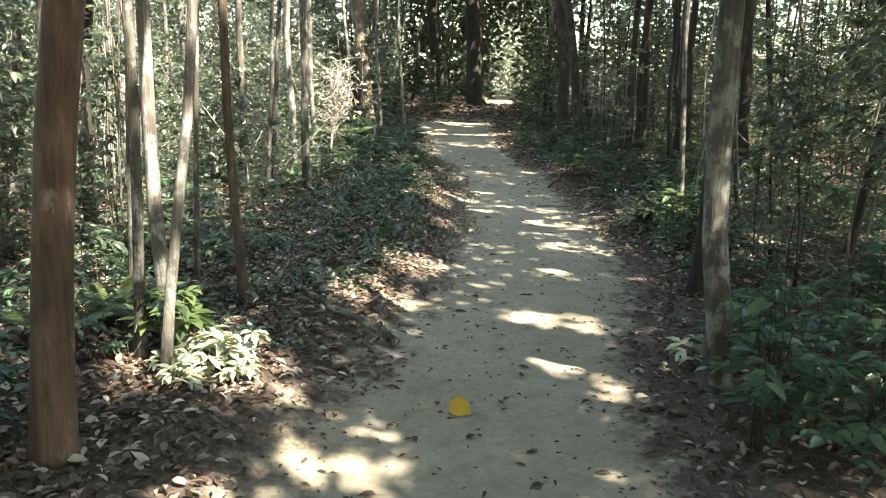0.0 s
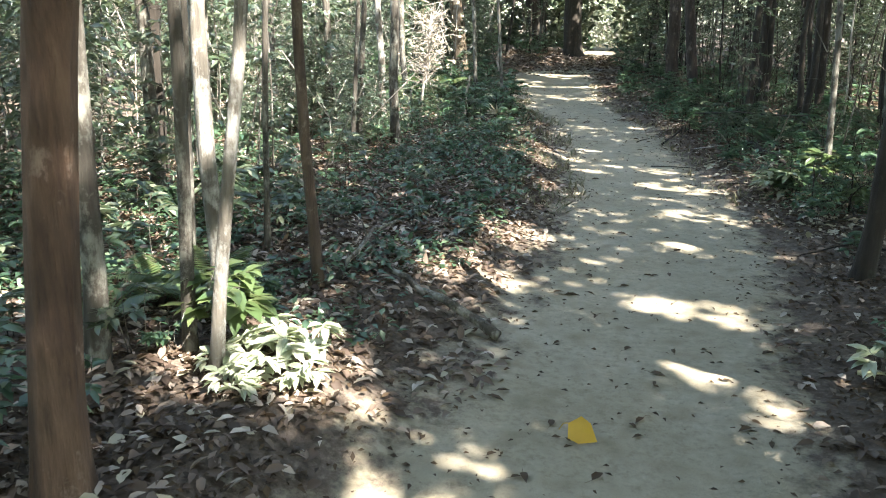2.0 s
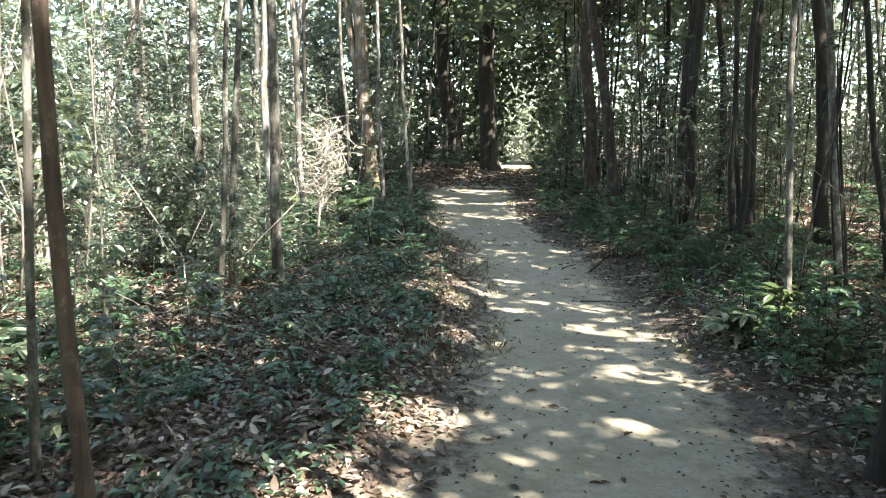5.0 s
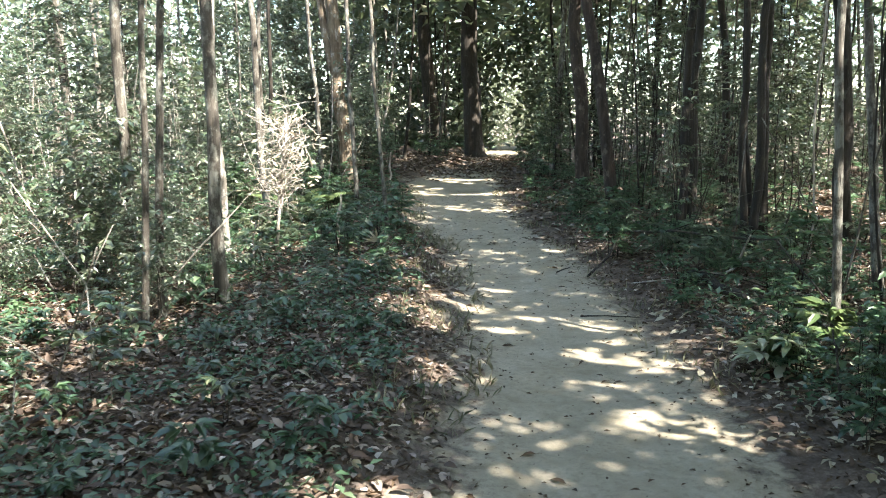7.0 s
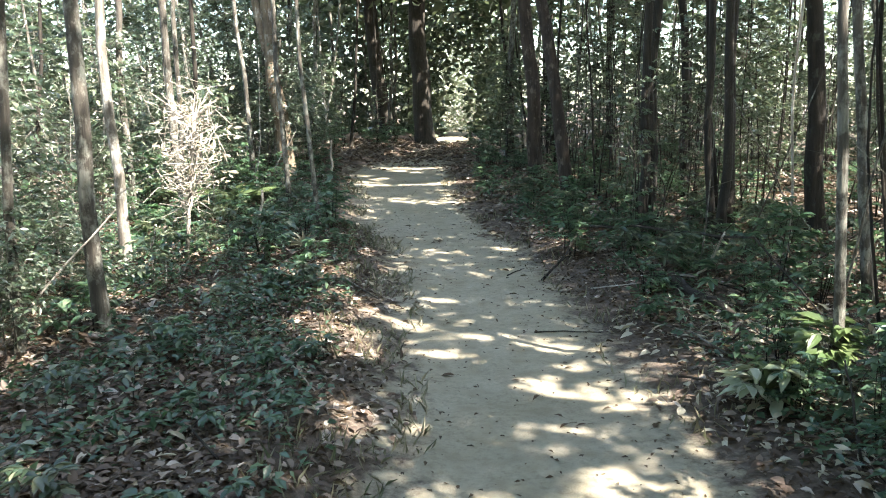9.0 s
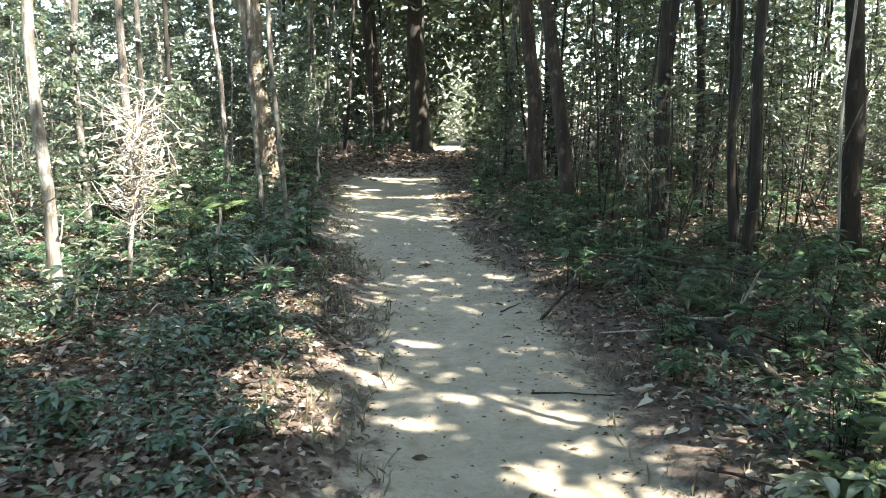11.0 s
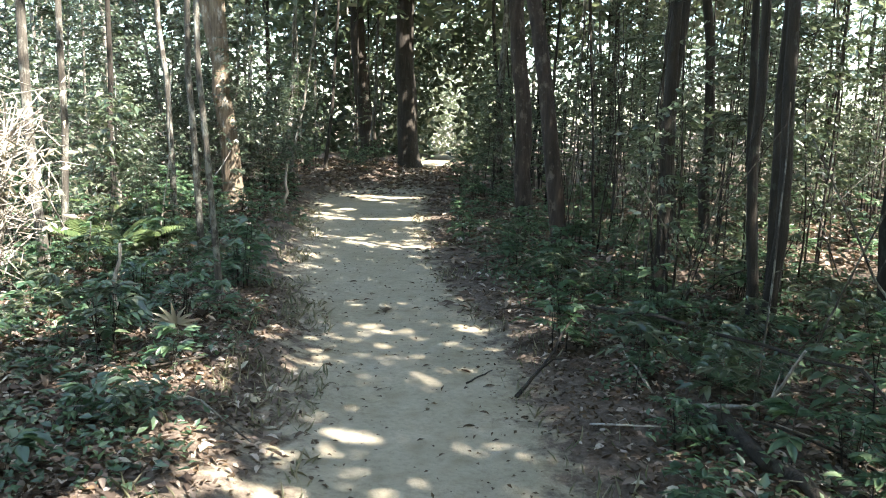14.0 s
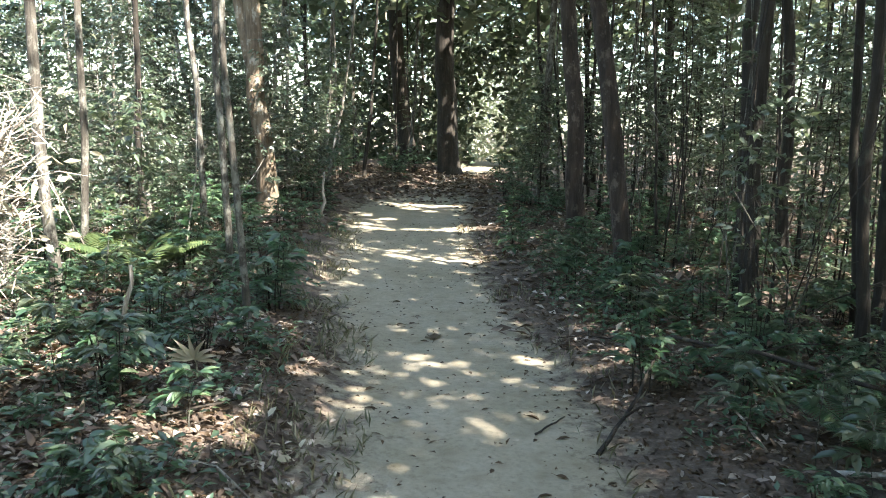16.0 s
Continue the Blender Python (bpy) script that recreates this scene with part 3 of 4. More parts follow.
def spread(plants, count, xr, yr, clear, gap, sizes, group, keep=None, shade=True):
    """Scatter copies over a stretch of the wood, clear of the trail and of one another."""
    taken, made = [], 0
    for _ in range(count * 25):
        x, y = rng.uniform(*xr), rng.uniform(*yr)
        if off_trail(x, y) < clear or any((x - a) ** 2 + (y - b) ** 2 < gap * gap for a, b in taken):
            continue
        if keep and not keep(x, y):
            continue
        if shade and sunlit(np.array([[x, y, 1.2], [x, y, 2.2], [x + 0.3, y, 1.6], [x - 0.3, y, 1.6]]), 1.25).any():
            continue
        taken.append((x, y))
        tagged(put(plants[made % len(plants)], x, y, rng.uniform(0, 360), rng.uniform(*sizes)), group=group)
        made += 1
        if made == count:
            return


def thicket(plants, count, xr, yr, clear, gap, sizes, label, shade=True):
    """Many young plants that nobody could count: their leaves in one mesh, their wood in another."""
    spots = []
    for _ in range(count * 25):
        x, y = rng.uniform(*xr), rng.uniform(*yr)
        if off_trail(x, y) < clear or any((x - a) ** 2 + (y - b) ** 2 < gap * gap for a, b in spots):
            continue
        if shade and sunlit(np.array([[x, y, 1.2], [x, y, 2.2], [x + 0.3, y, 1.6], [x - 0.3, y, 1.6]]), 1.25).any():
            continue
        spots.append((x, y))
        if len(spots) == count:
            break
    heaps = {"foliage": [], "wood": []}
    for i, (x, y) in enumerate(spots):
        m = np.array(pose(x, y, gz(x, y) - 0.01, 0, 0, rng.uniform(0, 360)) @ Matrix.Scale(rng.uniform(*sizes), 4))
        for ob in plants[i % len(plants)].children:
            me = ob.data
            co = np.empty(len(me.vertices) * 3, np.float32)
            me.vertices.foreach_get("co", co)
            idx = np.empty(len(me.loops), np.int32)
            me.loops.foreach_get("vertex_index", idx)
            start = np.empty(len(me.polygons), np.int32)
            me.polygons.foreach_get("loop_start", start)
            heaps["foliage" if ob.name.startswith("foliage") else "wood"].append((co.reshape(-1, 3) @ m[:3, :3].T + m[:3, 3], idx, start, me.materials[0]))
    for kind, rows in heaps.items():
        for mat in {r[3].name: r[3] for r in rows}.values():
            mine = [r for r in rows if r[3] is mat or r[3] == mat]
            nv = np.cumsum([0] + [len(r[0]) for r in mine])
            nl = np.cumsum([0] + [len(r[1]) for r in mine])
            me = bpy.data.meshes.new("thicket")
            me.vertices.add(int(nv[-1]))
            me.vertices.foreach_set("co", np.concatenate([r[0] for r in mine]).astype(np.float32).ravel())
            me.loops.add(int(nl[-1]))
            me.loops.foreach_set("vertex_index", np.concatenate([r[1] + o for r, o in zip(mine, nv)]).astype(np.int32))
            start = np.concatenate([r[2] + o for r, o in zip(mine, nl)]).astype(np.int32)
            me.polygons.add(len(start))
            me.polygons.foreach_set("loop_start", start)
            me.update(calc_edges=True)
            me.materials.append(mat)
            words = label if kind == "foliage" else "thin stems and twigs of " + label.split(" ", 3)[-1]
            tagged(new("thicket" if kind == "foliage" else "thicket_stems", me), words, "undergrowth", kind="stuff")


# lit and shaded saplings: pale bark paints sunlight, dark bark paints shade
sap_sun = [leafy_plant("sapling", "sapling with glossy green leaves, bark paled for sunlight", "sapling", int(k), h, w, n, s, LEAF, BARK_PALE, d)
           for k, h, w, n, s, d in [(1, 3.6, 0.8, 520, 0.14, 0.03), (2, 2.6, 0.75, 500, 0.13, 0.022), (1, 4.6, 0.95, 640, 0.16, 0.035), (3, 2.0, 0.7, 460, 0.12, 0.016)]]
sap_dark = [leafy_plant("sapling", "thin sapling with small green leaves, bark darkened for shade", "sapling", int(k), h, w, n, s, LEAF, BARK_DARK, d, low=0.32, flat=1.5)
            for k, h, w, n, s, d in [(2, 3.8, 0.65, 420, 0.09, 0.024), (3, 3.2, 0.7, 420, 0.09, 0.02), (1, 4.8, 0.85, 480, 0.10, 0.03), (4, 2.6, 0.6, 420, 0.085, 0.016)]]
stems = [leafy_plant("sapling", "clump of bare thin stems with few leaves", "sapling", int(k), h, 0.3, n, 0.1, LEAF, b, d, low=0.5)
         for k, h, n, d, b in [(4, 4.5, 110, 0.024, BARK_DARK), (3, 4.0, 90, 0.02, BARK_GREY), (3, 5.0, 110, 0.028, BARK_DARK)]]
# sunlight on these stems is partly painted by the pale bark
pale_stems = [leafy_plant("sapling", "clump of thin stems, bark paled for sunlight", "sapling", int(k), h, 0.35, n, 0.1, LEAF, BARK_PALE, d, low=0.45)
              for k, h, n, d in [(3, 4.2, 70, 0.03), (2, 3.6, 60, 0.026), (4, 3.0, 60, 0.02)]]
low_cool = [leafy_plant("seedling", "low plant with broad bluish green leaves", "seedling", int(k), h, w, n, s, LEAF_COOL, BARK_GREY, 0.006, low=0.3, fine=True, flat=0.35)
            for k, h, w, n, s in [(2, 0.28, 0.20, 45, 0.085), (3, 0.22, 0.17, 45, 0.075), (1, 0.36, 0.22, 36, 0.10), (4, 0.16, 0.14, 54, 0.06)]]
shrubs = [leafy_plant("shrub", "low dense shrub with dark green leaves", "shrub", int(k), h, w, n, s, LEAF_COOL, BARK_DARK, 0.01, low=0.15, fine=True, flat=0.5)
          for k, h, w, n, s in [(6, 0.65, 0.4, 260, 0.10), (5, 0.85, 0.45, 260, 0.11), (7, 0.5, 0.4, 240, 0.09)]]

# bushy pair likewise: lighter leaf and bark for sun, darker for shade
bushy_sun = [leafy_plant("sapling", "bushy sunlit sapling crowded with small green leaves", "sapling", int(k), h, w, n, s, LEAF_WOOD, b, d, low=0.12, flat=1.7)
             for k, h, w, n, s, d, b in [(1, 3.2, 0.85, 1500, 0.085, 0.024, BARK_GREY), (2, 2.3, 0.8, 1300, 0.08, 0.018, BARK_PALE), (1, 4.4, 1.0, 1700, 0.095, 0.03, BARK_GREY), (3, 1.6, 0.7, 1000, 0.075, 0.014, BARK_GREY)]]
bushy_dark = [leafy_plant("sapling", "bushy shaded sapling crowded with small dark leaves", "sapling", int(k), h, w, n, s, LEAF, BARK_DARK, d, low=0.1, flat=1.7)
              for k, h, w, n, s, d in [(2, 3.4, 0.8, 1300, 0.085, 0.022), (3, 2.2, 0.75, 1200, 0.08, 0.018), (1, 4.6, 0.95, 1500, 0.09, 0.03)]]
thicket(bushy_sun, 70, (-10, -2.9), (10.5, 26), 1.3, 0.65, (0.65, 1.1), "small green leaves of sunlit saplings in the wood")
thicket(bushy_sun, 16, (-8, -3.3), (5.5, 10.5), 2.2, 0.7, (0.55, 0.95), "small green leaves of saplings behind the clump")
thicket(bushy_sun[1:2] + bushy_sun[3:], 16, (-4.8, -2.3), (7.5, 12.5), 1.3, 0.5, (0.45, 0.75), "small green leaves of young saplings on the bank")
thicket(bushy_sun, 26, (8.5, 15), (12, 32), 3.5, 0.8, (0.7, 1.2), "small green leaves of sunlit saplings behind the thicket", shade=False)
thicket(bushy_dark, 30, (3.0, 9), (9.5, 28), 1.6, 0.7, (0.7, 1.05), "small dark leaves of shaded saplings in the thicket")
thicket(bushy_dark, 13, (-7, 5), (24, 38), 0.9, 0.7, (0.9, 1.4), "small dark leaves of saplings at the bend", shade=False)
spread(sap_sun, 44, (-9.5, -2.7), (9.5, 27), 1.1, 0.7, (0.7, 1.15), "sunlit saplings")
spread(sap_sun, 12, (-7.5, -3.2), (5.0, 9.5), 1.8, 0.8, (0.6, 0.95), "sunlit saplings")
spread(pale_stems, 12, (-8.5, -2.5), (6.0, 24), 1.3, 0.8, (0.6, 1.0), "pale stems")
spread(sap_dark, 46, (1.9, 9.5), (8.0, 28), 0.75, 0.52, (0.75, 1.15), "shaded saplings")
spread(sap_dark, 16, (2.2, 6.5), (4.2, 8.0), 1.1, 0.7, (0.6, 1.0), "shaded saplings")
spread(stems, 18, (1.9, 9.0), (8.5, 28), 0.8, 0.45, (0.8, 1.1), "bare stems")
spread(sap_dark, 12, (-6.2, 4.4), (25, 36), 0.8, 0.6, (0.7, 1.0), "saplings at the bend", shade=False)
spread(sap_sun, 38, (9.3, 16), (9, 36), 3.5, 0.7, (0.7, 1.2), "saplings in the sunny clearing", shade=False)
spread(sap_dark + sap_sun, 16, (-20, 9), (26, 40), 3.5, 0.9, (1.0, 1.7), "saplings of the wood behind", shade=False)
spread(shrubs, 80, (0.9, 6.5), (8.5, 26), 0.35, 0.42, (0.55, 1.0), "shrubs in the shade", shade=False)
spread(shrubs, 70, (-6.5, -1.2), (11.5, 26), 0.5, 0.5, (0.6, 1.05), "shrubs on the bank", shade=False)
spread(shrubs, 26, (-4.5, 2.6), (22, 40), 0.25, 0.45, (0.7, 1.3), "shrubs at the bend", shade=False)
spread(low_cool, 62, (-5.0, -0.5), (4.2, 9.5), 0.4, 0.26, (0.45, 1.1), "low plants on the bank", shade=False)
spread(low_cool, 50, (-5.0, -0.5), (9.5, 13), 0.5, 0.24, (0.6, 1.25), "low plants on the bank", shade=False)
spread(low_cool, 70, (-5.5, -0.5), (12, 23), 0.12, 0.3, (0.8, 1.4), "low plants on the bank", shade=False)
spread(low_cool, 70, (0.8, 5.0), (8.0, 22), 0.35, 0.28, (0.7, 1.3), "low plants in the shade", shade=False)
spread(low_cool, 12, (-3.5, -1.2), (2.7, 4.6), 0.5, 0.3, (0.7, 1.1), "low plants on the bank", shade=False)
spread(low_cool, 20, (1.0, 3.2), (3.2, 7.5), 0.35, 0.3, (0.8, 1.2), "low plants in the shade", shade=False)

herbs = [leafy_plant("herb", "upright green herb with broad pointed leaves", "herb", int(k), h, w, n, s, LEAF, BARK_GREY, 0.007, low=0.35, fine=True, flat=0.4)
         for k, h, w, n, s in [(2, 0.55, 0.24, 72, 0.095), (3, 0.42, 0.2, 72, 0.08), (1, 0.7, 0.28, 63, 0.11)]]
spread(herbs, 20, (-4.6, -0.7), (6.0, 9.5), 0.7, 0.35, (0.5, 0.9), "herbs on the bank", shade=False)
spread(herbs, 50, (-4.6, -0.7), (9.5, 17), 0.5, 0.3, (0.6, 1.15), "herbs on the bank", shade=False)
spread(herbs, 40, (0.8, 4.0), (9.0, 18), 0.4, 0.35, (0.6, 1.1), "herbs in the shade", shade=False)
spread(shrubs, 42, (6.0, 13), (9, 26), 2.0, 0.7, (0.8, 1.4), "shrubs in the clearing", shade=False)
spread(shrubs, 18, (-7, 7), (-8, 1.5), 0.9, 0.8, (0.7, 1.2), "shrubs beside the trail", shade=False)
put(herbs[0], -2.2, 5.25, 40, 1.0, "young plant with broad bright green leaves")
put(herbs[2], -2.5, 5.8, 150, 1.0, "young plant with broad bright green leaves")
spread(herbs, 14, (-3.6, -1.5), (3.4, 6.5), 0.6, 0.35, (0.6, 1.0), "herbs on the bank", shade=False)

# leafy saplings and pale stems behind the nearest trees
for x, y, a, k in [(-3.0, 6.6, 10, 0.9), (-3.4, 7.3, 80, 1.0), (-2.8, 7.6, 160, 0.8), (-3.8, 8.2, 250, 1.0), (-2.7, 6.1, 300, 0.7)]:
    put(pale_stems[int(a) % 3], x, y, a, k)
for x, y, a, k in [(-2.95, 6.2, 0, 0.55), (-3.4, 5.6, 70, 0.6), (-2.65, 7.0, 140, 0.5), (-3.7, 6.6, 220, 0.7), (2.9, 6.2, 30, 0.75), (3.3, 7.0, 110, 0.85), (2.6, 7.5, 200, 0.6), (3.6, 5.9, 290, 0.8), (2.5, 6.7, 340, 0.5)]:
    put(sap_sun[int(a) % 4], x, y, a, k)

# shrubs at the very edge of the trail where the walk begins
for x, y, a, k in [(1.28, 3.42, 10, 0.95), (1.62, 3.35, 80, 1.05), (1.50, 3.85, 150, 0.9), (2.0, 3.75, 230, 1.1), (1.95, 4.4, 300, 0.9), (1.7, 5.0, 20, 0.8), (2.4, 5.0, 60, 1.0), (1.35, 4.55, 200, 0.5)]:
    put(shrubs[int(a) % 3], x, y, a, k, "dense dark green shrub at the trail's edge")
for x, y, a, k in [(-2.02, 2.92, 0, 0.8), (-2.3, 3.15, 120, 0.9), (-2.35, 2.75, 240, 0.8)]:
    put(shrubs[int(a) % 3], x, y, a, k, "leafy green shrub beside a reddish trunk")

# the sunlit plant at the foot of the pale clump
hot = leafy_plant("seedling", "bright lime green plant in full sun", "seedling", 5, 0.5, 0.28, 60, 0.17, LEAF_LIME, BARK_PALE, 0.008, low=0.3, fine=True, flat=0.4)
put(hot, -1.62, 3.95, 250, 0.8)
# sun glare on these green leaves is painted in with the pale LEAF_SUN
pale = leafy_plant("seedling", "broad-leaved plant in full sun, leaves painted pale as if overlit", "seedling", 3, 0.3, 0.2, 27, 0.13, LEAF_SUN, BARK_PALE, 0.006, low=0.35, fine=True, flat=0.4)
put(pale, -1.28, 3.86, 30, 0.75)
put(pale, -1.46, 3.98, 170, 0.7)
put(pale, -1.52, 3.72, 300, 0.5)
for x, y, a, k in [(-1.36, 3.7, 80, 0.6), (-1.18, 3.72, 200, 0.55), (-1.40, 3.55, 320, 0.5), (-1.24, 3.98, 130, 0.7)]:
    put(pale, x, y, a, k)
put(pale, 1.22, 4.42, 300, 0.7, "broad-leaved plant at the trail's edge, leaves painted pale as if sunlit")
put(pale, 1.66, 8.5, 80, 1.0, "broad-leaved plant at the trail's edge, leaves painted pale as if sunlit")
retire(pale)
for x, y, a, k in [(1.8, 8.4, 30, 0.55), (2.05, 8.1, 100, 0.7), (1.85, 7.6, 190, 0.5), (2.05, 9.2, 260, 0.7), (2.4, 8.6, 330, 1.0), (2.2, 7.2, 50, 0.6)]:
    put(shrubs[int(a) % 3], x, y, a, k, "dark green shrub with a few sunlit leaves at the thicket's edge")
put(hot, 1.72, 8.55, 60, 0.55, "green and yellowish plant catching the sun at the thicket's edge")
put(hot, 2.05, 8.75, 160, 0.8, "green and yellowish plant catching the sun at the thicket's edge")
put(hot, 2.1, 7.9, 220, 0.6, "green and yellowish plant catching the sun at the thicket's edge")
retire(hot)

# far woods close the place all around
def wood_mass(label, p, size, mat=LEAF):
    n = len(p)
    s = rng.uniform(0.7, 1.3, n) * size
    ob = new("far_woods", leaf_mesh("far_woods", p, random_dirs(n, 0.6), random_dirs(n) + np.array([0, 0, 0.5]), s, s * 0.55, mat))
    tagged(ob, label, "woods", kind="stuff")


n = 80000
p = np.stack([rng.uniform(-32, 32, n), 27 + 33 * rng.random(n) ** 0.8, 9.5 * rng.random(n) ** 1.1], 1)
lumps = np.sin(p[:, 0] * 1.1 + 0.6 * np.sin(p[:, 1])) * np.sin(p[:, 1] * 0.9 + p[:, 2] * 0.8) * np.sin(p[:, 2] * 1.3 + p[:, 0] * 0.4)
p = p[(lumps > -0.25) & ((off_trail(p[:, 0], p[:, 1]) > 0.35) | (p[:, 2] > 4.2) | (p[:, 1] > 60)) & ~((np.abs(p[:, 0] + 0.6) < 3.2) & (p[:, 1] < 43) & (p[:, 2] < 7)) & (rng.random(len(p)) < np.where(np.abs(p[:, 0] + 2) < 5, 0.62, 0.33))]
p[:, 2] += ground_z(p[:, 0], p[:, 1]) * 0.5
wood_mass("thick green foliage of the wood beyond the bend", p, 0.36)
n = 16000
a = rng.uniform(0, 2 * math.pi, n)
rad = rng.uniform(40, 58, n)
p = np.stack([rad * np.cos(a), 16 + rad * np.sin(a) * 1.15, 13 * rng.random(n)], 1)
p = p[(p[:, 1] < 62)]
p = p[(np.abs(p[:, 0]) < 12) | (rng.random(len(p)) < 0.5)]
wood_mass("thick green foliage of the wood all around", p, 1.3)
n = 8500
p = np.stack([rng.uniform(-7, 4.5, n), rng.uniform(43.5, 49, n), 9 * rng.random(n) ** 1.15], 1)
p = p[(np.abs(p[:, 0] - 1.1) > 0.8 + 0.25 * np.sin(p[:, 2] * 2.3) + 0.22 * rng.normal(size=len(p))) | (p[:, 2] > 3.4 + 0.5 * rng.normal(size=len(p)))]
wood_mass("dark dense foliage around the end of the trail", p, 0.42)
# bright opening: its sunlight is partly painted, through the lightened leaf colour
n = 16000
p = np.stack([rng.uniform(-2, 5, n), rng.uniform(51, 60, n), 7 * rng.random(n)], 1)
wood_mass("foliage beyond the end of the trail, painted pale green to look sunlit", p, 0.22, LEAF_SUN)

# ---- leaf litter ----


def litter(label, n, xr, yr, clear, size, mat, thin_out=None, fine=True):
    x, y = rng.uniform(*xr, n), rng.uniform(*yr, n)
    d = off_trail(x, y)
    drift = 0.22 * np.sin(x * 3.1 + 1.4 * np.sin(y * 2.2)) * np.sin(y * 2.7 + x)
    ok = d + drift > clear - 0.12 + 0.85 * rng.random(n) ** 1.7
    if thin_out:
        ok &= rng.random(n) < thin_out(x, y)
    x, y = x[ok], y[ok]
    n = len(x)
    p = np.stack([x, y, ground_z(x, y) + rng.uniform(0.004, 0.03, n)], 1)
    al = random_dirs(n, 0.22)
    nr = random_dirs(n) * 0.45 + np.array([0, 0, 1.0])
    s = rng.uniform(0.6, 1.35, n) * size
    ob = new("leaf_litter", leaf_mesh("leaf_litter", p - np.array([0, 0, 0.0]), al, nr, s, s * rng.uniform(0.38, 0.6, n), mat, 0.2, rng.uniform(0.05, 0.25), fine))
    tagged(ob, label, "leaf litter", kind="stuff")


litter("brown and pinkish dead leaves covering the bank", 36000, (-4.6, 0.5), (1.5, 9.5), 0.0, 0.064, LEAF_DEAD)
litter("brown dead leaves covering the bank", 16000, (-4.5, 0.2), (9.5, 14), 0.12, 0.064, LEAF_DEAD)
litter("brown dead leaves in the wood beside the trail", 24000, (-7.5, 0.2), (12, 20), 0.6, 0.09, LEAF_DEAD, fine=False)
litter("brown dead leaves below the thicket", 30000, (0.3, 5.5), (1.5, 14), 0.12, 0.062, LEAF_DEAD)
litter("brown dead leaves below the thicket", 16000, (0.0, 8), (14, 26), 0.0, 0.11, LEAF_DEAD, fine=False)
# straw-pale leaves strewn in to paint sunlit bits of litter
litter("dead leaves at the thicket's edge, painted pale as if sunlit", 1500, (1.0, 3.0), (6.8, 10.5), 0.1, 0.075, LEAF_PALE)
litter("dead leaves on the bank, painted pale as if sunlit", 1500, (-3.0, 0.2), (2.5, 13), 0.1, 0.07, LEAF_PALE)
litter("dead leaves on the far bank", 14000, (-9, 0), (20, 38), 0.0, 0.14, LEAF_DEAD, fine=False)

x, y = rng.uniform(-2.5, 1.5, 5000), rng.uniform(23, 40, 5000)
keep = rng.random(5000) < 0.75 * smooth01((y - 23.5) / 8) * smooth01((40 - y) / 3)
x, y = x[keep], y[keep]
n = len(x)
p = np.stack([x, y, ground_z(x, y) + 0.015], 1)
tagged(new("leaf_litter", leaf_mesh("leaf_litter", p, random_dirs(n, 0.2), random_dirs(n) * 0.4 + np.array([0, 0, 1.0]), rng.uniform(0.1, 0.2, n), rng.uniform(0.05, 0.1, n), LEAF_DEAD)),
       "dark dead leaves drifted over the trail at the bend", "leaf litter", kind="stuff")
x, y = rng.uniform(-1.6, 1.5, 9000), rng.uniform(2.4, 22, 9000)
keep = (off_trail(x, y) < 0.1) & (rng.random(9000) < 0.25 + 0.75 * smooth01((off_trail(x, y) + 0.55) / 0.5))
x, y = x[keep], y[keep]
p = np.stack([x, y, ground_z(x, y) + 0.003], 1)
s = rng.uniform(0.012, 0.045, len(x))
tagged(new("debris", leaf_mesh("debris", p, random_dirs(len(x), 0.15), random_dirs(len(x)) * 0.4 + np.array([0, 0, 1.0]), s, s * 0.45, LEAF_DARK)),
       "crumbled dead leaf bits strewn over the trail", "debris", kind="stuff")

for words, n, xr, yr in [("brown dead leaves on the forest floor behind", 16000, (-9, 9), (-9, 1.8)), ("brown dead leaves in the wood", 9000, (-12, -5), (0, 10)), ("brown dead leaves in the wood", 9000, (5.3, 13), (0, 26))]:
    x, y = rng.uniform(*xr, n), rng.uniform(*yr, n)
    ok = off_trail(x, y) > 0.1 * rng.random(n)
    x, y = x[ok], y[ok]
    n = len(x)
    p = np.stack([x, y, ground_z(x, y) + 0.015], 1)
    sz = rng.uniform(0.08, 0.16, n)
    tagged(new("leaf_litter", leaf_mesh("leaf_litter", p, random_dirs(n, 0.2), random_dirs(n) * 0.4 + np.array([0, 0, 1.0]), sz, sz * 0.5, LEAF_DEAD)), words, "leaf litter", kind="stuff")

# leaves lying on the trail
leaf_dark = []
for k in range(5):
    r = root("fallen_leaf", 0, 0, -50, "small dark curled dead leaf on the dirt trail", "leaf", "leaves on the trail")
    b = np.array([[-0.035, 0, 0.002]])
    part("blade", leaf_mesh("blade", b, np.array([[1.0, 0, 0.05]]), np.array([[0.05, 0.1 * k - 0.2, 1.0]]), np.array([0.07 + 0.01 * k]), np.array([0.032 + 0.006 * (k % 3)]), LEAF_DARK, 0.10 + 0.05 * k, 0.12, True), r)
    part("stalk", mesh_of("stalk", *tube([(-0.035, 0, 0.004), (-0.055, 0.004, 0.006), (-0.07, 0.012, 0.003)], [0.0012, 0.001, 0.0008], 4), LEAF_DARK), r)
    leaf_dark.append(r)


def drop_leaf(kind, x, y, turn, size=1.0, label=""):
    ob = copy_thing(kind, pose(x, y, gz(x, y) + 0.004, 0, 0, turn) @ Matrix.Scale(size, 4))
    return tagged(ob, label)


for k in range(150):
    y = 2.7 + 13 * rng.random() ** 2.0
    l, rr = trail_sides(y)
    x = rng.uniform(l + 0.05, rr - 0.05)
    drop_leaf(leaf_dark[k % 5], x, y, rng.uniform(0, 360), rng.uniform(0.4, 0.95))
